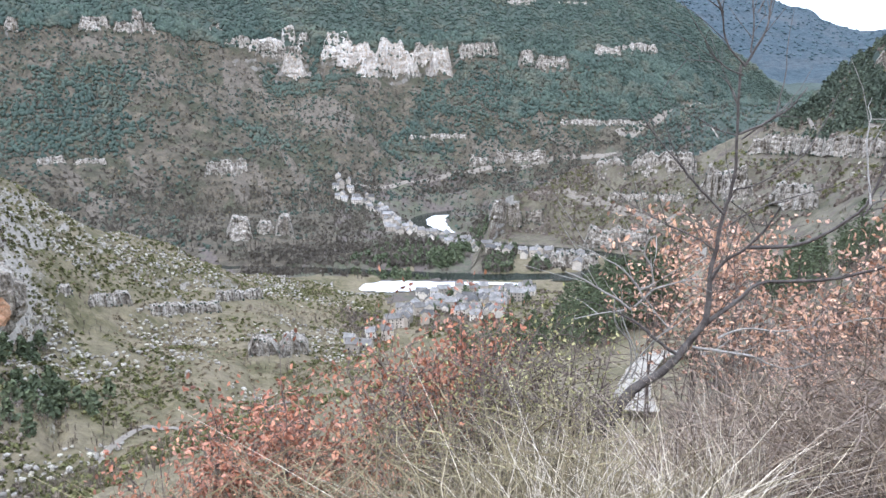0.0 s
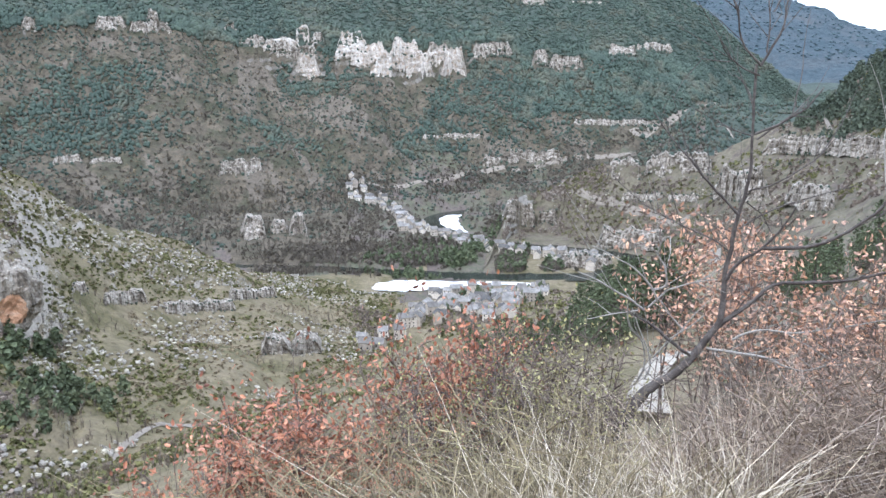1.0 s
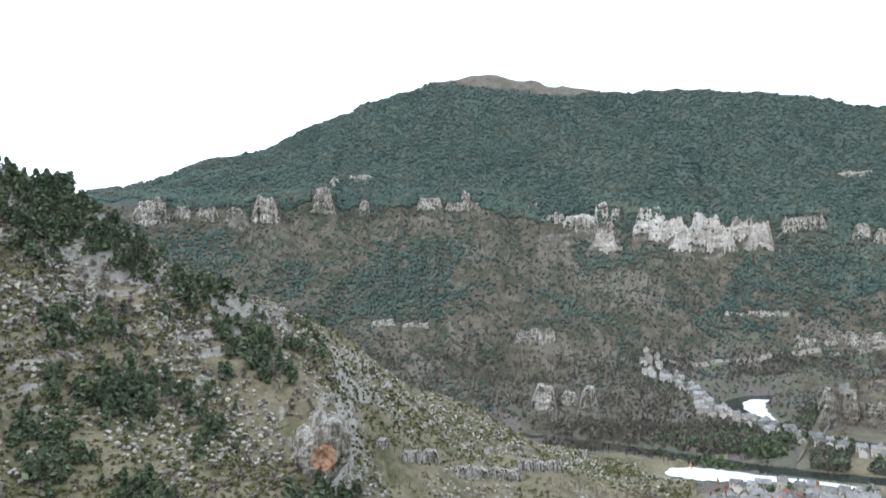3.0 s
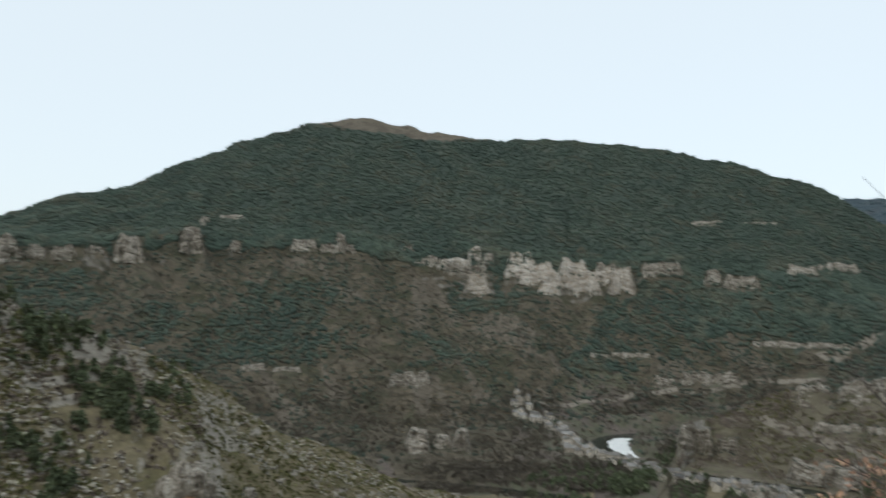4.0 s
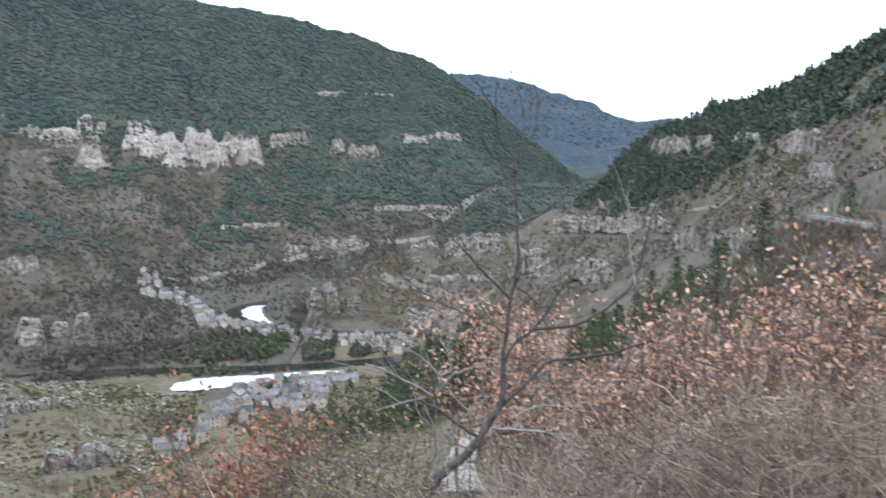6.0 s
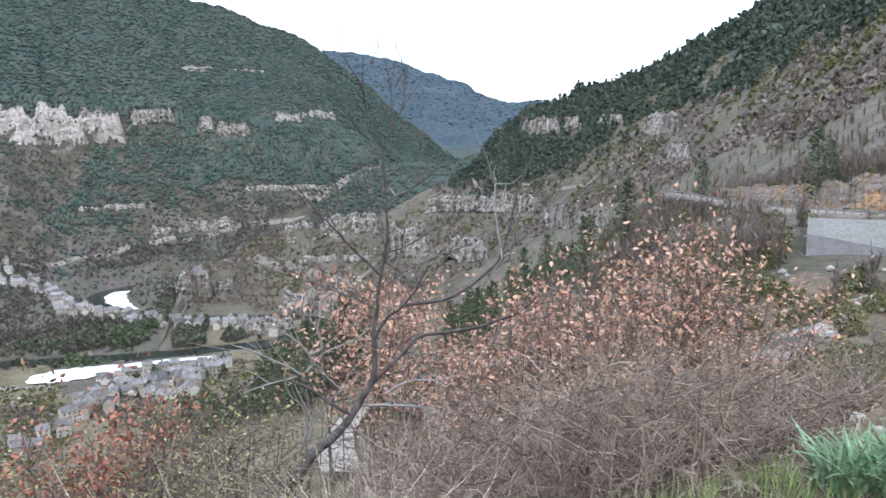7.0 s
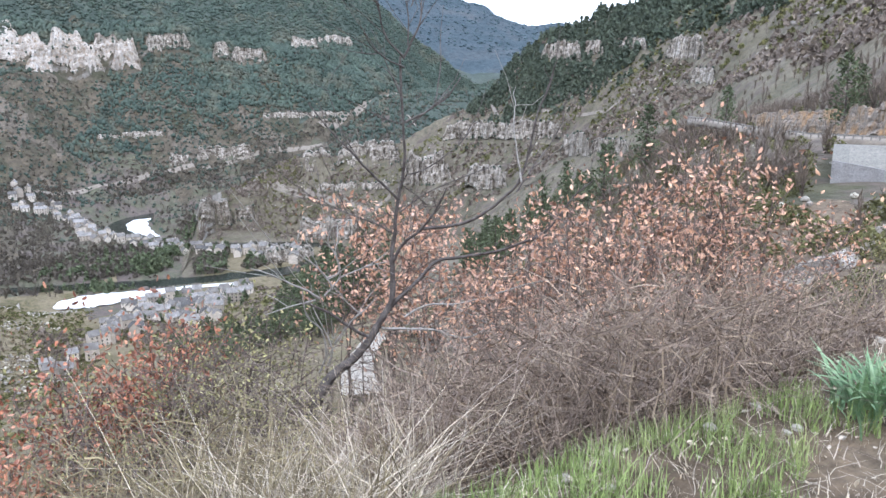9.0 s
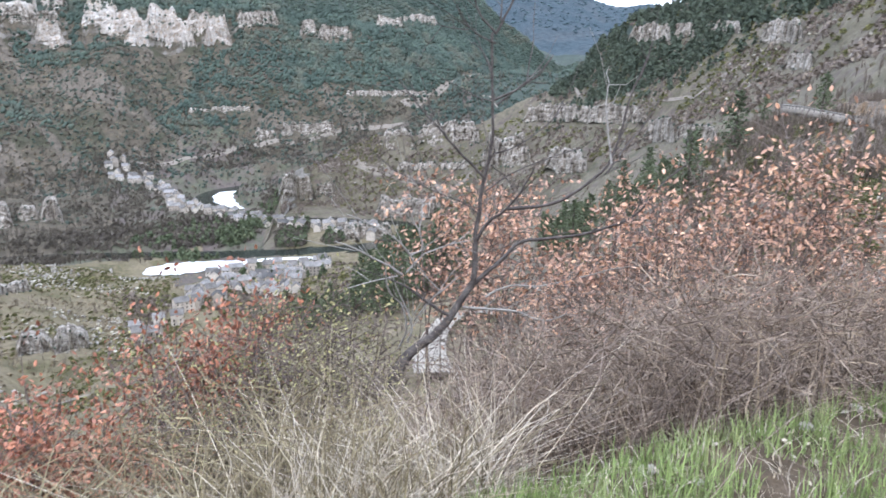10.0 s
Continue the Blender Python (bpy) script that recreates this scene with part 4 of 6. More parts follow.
# the left-hand spur
p = scatter(10500, 4.2, 9.08, -54, -4, 40, -0.35)
mass("box_scrub", ROUND, p, sizes(len(p), 0.8, 2.3), M_BOX, "low olive green box shrubs on the stony spur", "shrubs", (0.6, 1.0))
p = np.concatenate([scatter(3600, 4.3, 9.05, -54, -4, 28, 0.1), scatter(1800, 4.6, 6.6, -24, -5)])
mass("dry_scrub", ROUND, p, sizes(len(p), 0.6, 1.8), M_DRYBUSH, "dry brown scrub on the stony spur", "shrubs", (0.5, 0.9))
p = scatter(6500, 5.0, 9.0, -54, -5, 30, 0.0)
mass("loose_rocks", BLOBS, p, sizes(len(p), 0.35, 1.5), M_ROCK, "pale limestone blocks scattered over the spur", "rocks", (0.5, 1.1), sink=-0.15)
DENSE = fluff(6, 90, 0.13, lambda h: 0.36 * (1.03 - h) ** 0.7 * min(1, h * 5 + 0.15) + 0.02)
GROVES = [(-35.1, -7.5, 3.1, 2, 70), (-44.6, -10.3, 3.5, 1.6, 70), (-39.9, -2.9, 2.6, 1.6, 50), (-48.4, 3.4, 2, 1.3, 50), (-30.9, -18.1, 2, 2.2, 36), (-43.9, -17.5, 2.6, 1.6, 36), (-49.2, -13.5, 2.2, 2.2, 36), (-46.8, -5.7, 2.2, 1.1, 26), (-28.7, -21.7, 3.3, 1.1, 24), (-39.2, -12.4, 1.5, 1.8, 16), (-49.4, -0, 1.5, 2.2, 26)]
p = []
for a_, e_, wa, we, n_ in GROVES:
    for _ in range(n_):
        az_, el_ = a_ + wa * np.clip(rng.randn() * 0.6, -1.3, 1.3), e_ + we * np.clip(rng.randn() * 0.6, -1.3, 1.3)
        d_ = land_r(az_, el_)
        if d_ < 1000:
            p.append(spot(az_, d_, ground(az_, d_)))
p = np.array(p)
mass("spur_pines", DENSE, p, sizes(len(p), 6.5, 12), M_PINE, "groves of dark green pines on the steep spur", "trees", (0.75, 1.05))
p = scatter(260, 8.2, 9.12, -54, -43)
mass("spur_pines", DENSE, p, sizes(len(p), 5, 10), M_PINE, "dark green pines along the crest of the spur", "trees", (0.7, 1.0))
p = scatter(900, 4.2, 6.6, -36, -6, 35, 0.2)
mass("bare_wood", BARE, p, sizes(len(p), 2.5, 5), M_BARE, "leafless grey trees at the foot of the spur", "trees")
p = scatter(2200, 4.6, 9.0, -54, -30, 50, -0.3)
mass("bare_wood", ROUND, p, sizes(len(p), 0.9, 2.6), M_BARE, "leafless grey brush between rocks on the spur", "shrubs", (0.7, 1.2))
ce = np.array(CLIFF_EDGE)
ce = ce[rng.rand(len(ce)) < 0.55]
ce[:, :3] += rng.randn(len(ce), 3) * ce[:, 3:] * np.array([1.2, 1.2, 0.5])
far = ce[:, 3] > 0.0012 * 300
ce = ce[far]
mass("cliff_trees", BLOBS, ce[:, :3], ce[:, 3] * (0.5 + 0.9 * rng.rand(len(ce))), M_PINE_HAZED, "small dark pines along ledges of the cliffs", "trees", (0.8, 1.4), smooth=True)
# the near slope to the right
FINE = fluff(5, 190, 0.085, lambda h: 0.7 * np.sqrt(max(0.02, 1 - (2 * h - 0.9) ** 2)))
FINE_BARE = bare(5, 22)
def off_wall(p):
    """Keeps the apron of the retaining wall clear."""
    b_ = np.degrees(np.arctan2(p[:, 0], p[:, 1]))
    d_ = np.hypot(p[:, 0], p[:, 1])
    return p[~((b_ > 46.5) & (d_ > 78) & (d_ < 114)) & ~((b_ > 39) & (d_ > 112) & (d_ < 150) & (np.random.RandomState(8).rand(len(p)) < 0.6))]


p = off_wall(np.concatenate([scatter(900, 3.0, 5.6, 24, 60, 12, -0.3), scatter(240, 3.9, 5.0, 34, 48)]))
mass("box_scrub", FINE, p, sizes(len(p), 0.8, 2.2), M_BOX, "olive box and juniper bushes on the near slope", "shrubs", (0.8, 1.2))
p = off_wall(np.concatenate([scatter(1300, 3.2, 6.2, 22, 60, 20, -0.3), scatter(320, 4.0, 5.0, 33, 48)]))
mass("bare_wood", FINE_BARE, p, sizes(len(p), 2.0, 4.5), M_BARE, "leafless purple-grey thicket beside the road", "trees")
p = scatter(1300, 5.4, 7.6, 34, 62)
mass("bare_wood", FINE_BARE, p, sizes(len(p), 2.5, 5), M_BARE, "leafless grey trees above the road cutting", "trees")
p = scatter(350, 5.2, 7.0, 20, 60)
mass("box_scrub", FINE, p, sizes(len(p), 1.0, 2.6), M_BOX, "olive box bushes above the road", "shrubs", (0.7, 1.1))
p = scatter(160, 3.2, 5.2, 24, 60)
mass("loose_rocks", BLOBS, p, sizes(len(p), 0.12, 0.55), M_ROCK, "pale limestone blocks on the near slope", "rocks", (0.5, 1.0), sink=-0.1)
def off_bend(p):
    """Keeps the slope before the hairpin clear."""
    b_ = np.degrees(np.arctan2(p[:, 0], p[:, 1]))
    e_ = np.degrees(np.arctan2(p[:, 2] + 1.0 - EYE_Z, np.hypot(p[:, 0], p[:, 1])))
    return p[~((b_ > 13) & (b_ < 20) & (e_ > -28) & (e_ < -18.5))]


p = off_bend(scatter(900, 2.6, 4.8, -40, 26))
mass("bare_wood", FINE_BARE, p, sizes(len(p), 1.5, 3.2), M_BARE, "leafless brush on the slope below", "trees")
p = off_bend(scatter(700, 2.6, 5.0, -40, 26))
mass("box_scrub", FINE, p, sizes(len(p), 0.7, 1.8), M_BOX, "olive green bushes on the slope below", "shrubs", (0.7, 1.1))


# ---- pines on the near slope ----
def tubes(paths, sides=5):
    """Tapered tubes along paths of (point, radius)."""
    vs, fs = [], []
    for path in paths:
        pts = [np.array(q[:3]) for q in path]
        k0 = len(vs)
        for i, q in enumerate(path):
            d = pts[min(i + 1, len(pts) - 1)] - pts[max(i - 1, 0)]
            d = d / (np.linalg.norm(d) + 1e-9)
            a = np.cross(d, (0.3, 0.9, 0.2)); a /= np.linalg.norm(a) + 1e-9
            b = np.cross(d, a)
            for s in range(sides):
                t = 6.28318 * s / sides
                vs.append(pts[i] + (a * np.cos(t) + b * np.sin(t)) * q[3])
        for i in range(len(path) - 1):
            for s in range(sides):
                s2 = (s + 1) % sides
                fs.append((k0 + i * sides + s, k0 + i * sides + s2, k0 + (i + 1) * sides + s2, k0 + (i + 1) * sides + s))
    return np.array(vs), np.array(fs)


def mesh_part(name, vs, fs, mat, parent, label="", smooth=True):
    ob = new(name, mesh_from(name, vs, fs, (mat,), smooth=smooth))
    ob.parent = parent
    if label:
        ob["label"] = label
    return ob


M_BARK = material("grey_bark", [(0.07, 0.055, 0.045), (0.13, 0.105, 0.09), (0.19, 0.165, 0.145)], 9, bump=0.8, bump_scale=40, rough=0.85)


def pine_tree(h, seed):
    r_ = np.random.RandomState(seed)
    tree = tagged(new("pine_tree"), "dark green pine with tiered branches on the slope", "tree", "pines on the near slope")
    lean = r_.randn(2) * 0.02 * h
    stem = [(lean[0] * t, lean[1] * t, h * t - 0.4, 0.022 * h * (1 - 0.9 * t)) for t in np.linspace(0, 1, 6)]
    mesh_part("trunk", *tubes([stem], 6), M_BARK, tree)
    vs, fs, limbs = [], [], []
    for k in range(46):
        t = 0.16 + 0.84 * (k / 46)
        a = k * 2.4 + r_.rand()
        ln = h * (0.27 * (1.04 - t) ** 0.75 + 0.02) * (0.7 + 0.5 * r_.rand())
        base = np.array([lean[0] * t, lean[1] * t, h * t - 0.4])
        d = np.array([np.cos(a), np.sin(a), 0.15 + 0.3 * t])
        limbs.append([(*base, 0.006 * h * (1.1 - t)), (*(base + d * ln * 0.9), 0.002 * h)])
        for q in range(16):
            c = base + d * ln * (0.25 + 0.8 * r_.rand()) + r_.randn(3) * ln * 0.13
            t1 = d + r_.randn(3) * 0.7; t1 /= np.linalg.norm(t1)
            t2 = np.cross(t1, r_.randn(3)); t2 /= np.linalg.norm(t2)
            s = h * 0.020 * (0.6 + 0.8 * r_.rand())
            n0 = len(vs)
            vs += [c - t1 * s * 1.4, c + t2 * s * 0.6, c + t1 * s * 1.4, c - t2 * s * 0.6]
            fs.append((n0, n0 + 1, n0 + 2, n0 + 3))
    tagged(mesh_part("limb_rest", *tubes(limbs, 3), M_BARK, tree), kind="stuff")
    tagged(mesh_part("crown", np.array(vs), np.array(fs), M_PINE, tree, smooth=False), kind="stuff")
    return tree


PINES = [pine_tree(10, 1), pine_tree(12, 2), pine_tree(9, 3)]
for i, t in enumerate(PINES):
    s = spot(30.5 + i * 0.8, 255 + 8 * i)
    t.location = (s[0], s[1], ground(30.5 + i * 0.8, 255 + 8 * i))
pr = np.random.RandomState(5)
spots = [(pr.uniform(1, 14), pr.uniform(255, 330)) for _ in range(60)] + [(pr.uniform(10, 17), pr.uniform(200, 300)) for _ in range(60)] + [(pr.uniform(23, 31), pr.uniform(200, 300)) for _ in range(34)] + [(pr.uniform(31, 40), pr.uniform(150, 230)) for _ in range(7)] + [(48.4, 150), (49.2, 155), (53.5, 168), (41, 190)]
for i, (a, r) in enumerate(spots):
    k = (0.9 + 0.7 * pr.rand()) * (1.5 if 9 < a < 18 else 1.0)
    s = spot(a, r)
    c = copy_thing(PINES[i % 3], pose(s[0], s[1], ground(a, r), 0, 0, pr.rand() * 360))
    c.scale = (k, k, k)


# ---- the village ----
def box_bm(x0, x1, y0, y1, z0, z1, bevel=0.0):
    bm = bmesh.new()
    bmesh.ops.create_cube(bm, size=1)
    for v in bm.verts:
        v.co = Vector((x0 + (v.co.x + 0.5) * (x1 - x0), y0 + (v.co.y + 0.5) * (y1 - y0), z0 + (v.co.z + 0.5) * (z1 - z0)))
    if bevel:
        bmesh.ops.bevel(bm, geom=list(bm.edges), offset=bevel, segments=1, affect="EDGES")
    return bm


def house(w, d, h, pitch, plaster, label):
    hs = tagged(new("house"), label, "house", "village houses")
    wall = part("wall", box_bm(-w / 2, w / 2, -d / 2, d / 2, -3, h), M_PLASTER if plaster else M_STONE_WALL, hs)
    bm = bmesh.new()
    rise, o = d / 2 * pitch, 0.4
    prof = [(-d / 2 - o, h - o * pitch), (0, h + rise), (d / 2 + o, h - o * pitch), (d / 2 + o, h - o * pitch + 0.25), (0, h + rise + 0.3), (-d / 2 - o, h - o * pitch + 0.25)]
    a = [bm.verts.new((-w / 2 - 0.3, y, z)) for y, z in prof]
    b = [bm.verts.new((w / 2 + 0.3, y, z)) for y, z in prof]
    for i in range(6):
        bm.faces.new((a[i], a[(i + 1) % 6], b[(i + 1) % 6], b[i]))
    bm.faces.new((a[0], a[5], a[4], a[1])); bm.faces.new((a[1], a[4], a[3], a[2]))
    bm.faces.new((b[0], b[1], b[4], b[5])); bm.faces.new((b[1], b[2], b[3], b[4]))
    bmesh.ops.recalc_face_normals(bm, faces=bm.faces)
    roof = part("roof", bm, M_SLATE, hs)
    for sx in (-1, 1):
        g = bmesh.new()
        x0 = sx * (w / 2 - 0.002)
        g.faces.new([g.verts.new(q) for q in ((x0, -d / 2, h), (x0, d / 2, h), (x0, 0, h + rise))])
        part("gable", g, M_PLASTER if plaster else M_STONE_WALL, wall)
    part("chimney", box_bm(w * 0.25, w * 0.25 + 0.9, -0.5, 0.4, h + rise * 0.5, h + rise + 1.2, 0.05), M_STONE_WALL, roof)
    storeys = max(1, int(h / 2.9))
    for side in (-1, 1):
        for s in range(storeys):
            cols = max(2, int(w / 3.2))
            for c in range(cols):
                x = -w / 2 + w * (c + 0.5) / cols
                y = side * d / 2
                part("window", box_bm(x - 0.5, x + 0.5, y - 0.06, y + 0.06, 0.9 + s * 2.9, 2.3 + s * 2.9), M_WINDOW, wall)
    return hs


HOUSES = [house(11, 8, 6, 0.8, True, "cream-plastered village house with a steep slate roof"), house(9, 7.5, 8.6, 0.9, False, "tall grey stone village house with a slate roof"), house(14, 9, 6.2, 0.7, False, "long grey stone village house with a slate roof"), house(8, 7, 5.8, 0.85, True, "small pale village house with a slate roof"), house(17, 10, 9, 0.6, False, "large stone village building with a slate roof")]
hr = np.random.RandomState(11)
plots = []
for _ in range(900):
    zone = hr.rand()
    if zone < 0.52:   # the old town on the near bank
        a, r = hr.uniform(-1.9, 6.8), hr.uniform(622, 772)
        if r < 622 + 14 * max(0, 3 - a) ** 1.2 or (a > 4.5 and r < 690):
            continue
    elif zone < 0.80:  # along the river loop
        a = hr.uniform(-4.2, 10.6)
        r = np.interp(a, [-4.2, -1, 3, 7.3, 10.7], [1078, 1022, 972, 945, 902]) + hr.uniform(-28, 28)
    elif zone < 0.93:  # hamlet at the mountain foot
        a = hr.uniform(-7.9, -3.4)
        r = np.interp(a, [-7.9, -5.6, -3.4], [1290, 1240, 1110]) + hr.uniform(-35, 30)
    else:
        a, r = hr.uniform(-3.6, -1), hr.uniform(600, 700)
    s = spot(a, r)
    z = ground(a, r)
    if z < 1.5 and r > 700:
        if path_distance(np.array([s[0]]), np.array([s[1]]), river_xy)[0] < 26:
            continue
    elif path_distance(np.array([s[0]]), np.array([s[1]]), river_xy)[0] < 26:
        continue
    if all((s[0] - q[0]) ** 2 + (s[1] - q[1]) ** 2 > 12.5**2 for q in plots):
        plots.append((s[0], s[1], z, a))
    if len(plots) >= 150:
        break
plots += [(*spot(a, r)[:2], ground(a, r), a) for a, r in [(-7.2, 566), (-5.6, 582), (-4.3, 570), (-6.2, 548), (-3.7, 604), (-7.0, 535), (10.9, 915), (9.6, 930), (13.4, 330)]]
done = set()
for i, (x, y, z, a) in enumerate(plots):
    k = int(hr.choice(5, p=[0.28, 0.26, 0.18, 0.2, 0.08]))
    m = pose(x, y, max(z, 1.2), 0, 0, -a + hr.choice([0, 90]) + hr.uniform(-22, 22))
    if k not in done:
        done.add(k)
        HOUSES[k].matrix_world = m
    else:
        copy_thing(HOUSES[k], m)
for k in range(5):
    if k not in done:
        s = spot(2 + k, 730)
        HOUSES[k].matrix_world = pose(s[0], s[1], ground(2 + k, 730))

# ---- the road beside the near slope, its retaining wall and rail ----
road_pts = [(38.6, 166), (40, 154), (43, 141), (46, 133), (50, 130), (54, 130), (60, 132)]
p = by_bearing(road_pts, 8)
vs, fs = [], []


def road_z(q):
    return EYE_Z - np.linalg.norm(q) * math.tan(math.radians(np.interp(math.degrees(math.atan2(q[0], q[1])), [36, 39.7, 42.7, 46.4, 53.7], [3.6, 3.85, 4.35, 4.74, 4.88])))


for i, q in enumerate(p):
    n_ = q / np.linalg.norm(q)
    rz = road_z(q)
    for k, (dr, dz) in enumerate(((-3.4, -0.6), (-3.4, 0.0), (0, 0.05), (3.6, 0.0), (3.6, -1.5))):
        vs.append((q[0] + n_[0] * dr, q[1] + n_[1] * dr, rz + dz))
for i in range(len(p) - 1):
    for k in range(4):
        fs.append((i * 5 + k, i * 5 + k + 1, i * 5 + k + 6, i * 5 + k + 5))
tagged(new("road", mesh_from("road", vs, fs, (M_TRACK,))), "pale road cut into the hillside behind a rail", "road", kind="structure")
rail = tagged(new("guard_rail"), "low grey roadside guard rail on short posts", "guard rail")
M_RAIL = material("weathered_rail", [(0.22, 0.20, 0.18), (0.32, 0.30, 0.27)], 2, rough=0.6, bump=0)
line_pts = []
for i, q in enumerate(p):
    rr = np.linalg.norm(q) - 3.1
    rz = road_z(q)
    n_ = q / np.linalg.norm(q)
    line_pts.append((n_[0] * rr, n_[1] * rr, rz + 0.65, 0.09))
    post = box_bm(-0.08, 0.08, -0.08, 0.08, -1.0, 0.7, 0.01)
    o = part("post", post, M_RAIL, rail)
    o.location = (n_[0] * rr, n_[1] * rr, rz)
mesh_part("beam", *tubes([line_pts], 6), M_RAIL, rail)

ret = tagged(new("retaining_wall"), "sloped pale concrete apron over a grey retaining wall", "retaining wall")
bm = bmesh.new()
cols = []
for a in np.linspace(47.9, 58.5, 12):
    f0 = min(1, (a - 47.9) / 0.7)
    rows_ = [(112, EYE_Z - 112 * math.tan(math.radians(5.2))), (105, EYE_Z - 105 * math.tan(math.radians(5.25 + 0.5 * (1 - f0)))), (98, EYE_Z - 98 * math.tan(math.radians(6.25 + 0.15 * (a - 48))))]
    cols.append([bm.verts.new(spot(a, r, z)) for r, z in rows_])
for c0, c1 in zip(cols[:-1], cols[1:]):
    for k in range(2):
        bm.faces.new((c0[k], c0[k + 1], c1[k + 1], c1[k]))
part("apron", bm, M_CONCRETE, ret, "pale smooth concrete apron")
bm = bmesh.new()
cols = []
for a in np.linspace(47.9, 58.5, 12):
    zt = EYE_Z - 98 * math.tan(math.radians(6.25 + 0.15 * (a - 48))) - 0.02
    cols.append([bm.verts.new(spot(a, r, z)) for r, z in ((98.4, zt), (97.6, zt), (97.0, zt - 3.4), (97.0, zt - 6))])
for c0, c1 in zip(cols[:-1], cols[1:]):
    for k in range(3):
        bm.faces.new((c0[k], c0[k + 1], c1[k + 1], c1[k]))
M_GREYWALL = material("grey_stone_wall", [(0.22, 0.21, 0.20), (0.32, 0.31, 0.30)], 0.8, bump=0.4, bump_scale=3)
part("face", bm, M_GREYWALL, ret, "darker grey vertical wall face")


# the hairpin of the road below, with its broad pale bend
hair = by_sight([(19.6, -19.6), (18.0, -19.85), (16.4, -20.35), (15.3, -21.3), (14.7, -22.5), (14.6, -23.6), (15.0, -24.8)], 8, 4)
ribbon("road", hair, np.interp(np.linspace(0, 1, len(hair)), [0, 0.3, 0.6, 1], [2.6, 3.6, 4.6, 5.4]), 1.0, M_ROAD, "pale hairpin bend of a narrow road below", "road", follow=False, even=True)


# ---- the sapling before the view ----
M_TWIG = material("grey_twig", [(0.065, 0.055, 0.05), (0.115, 0.10, 0.09), (0.19, 0.17, 0.155)], 14, bump=0.6, bump_scale=60)
M_PALETWIG = material("lichen_pale_twig", [(0.30, 0.28, 0.25), (0.42, 0.395, 0.355)], 14, bump=0.4, bump_scale=60)
FACE_AZ = math.radians(18)
OUT = np.array([math.sin(FACE_AZ), math.cos(FACE_AZ), 0])
SIDE = np.array([math.cos(FACE_AZ), -math.sin(FACE_AZ), 0])


def at_tree(u, z, depth=0.0):
    q = OUT * (5.3 + depth) + SIDE * u
    return np.array([q[0], q[1], EYE_Z + z])


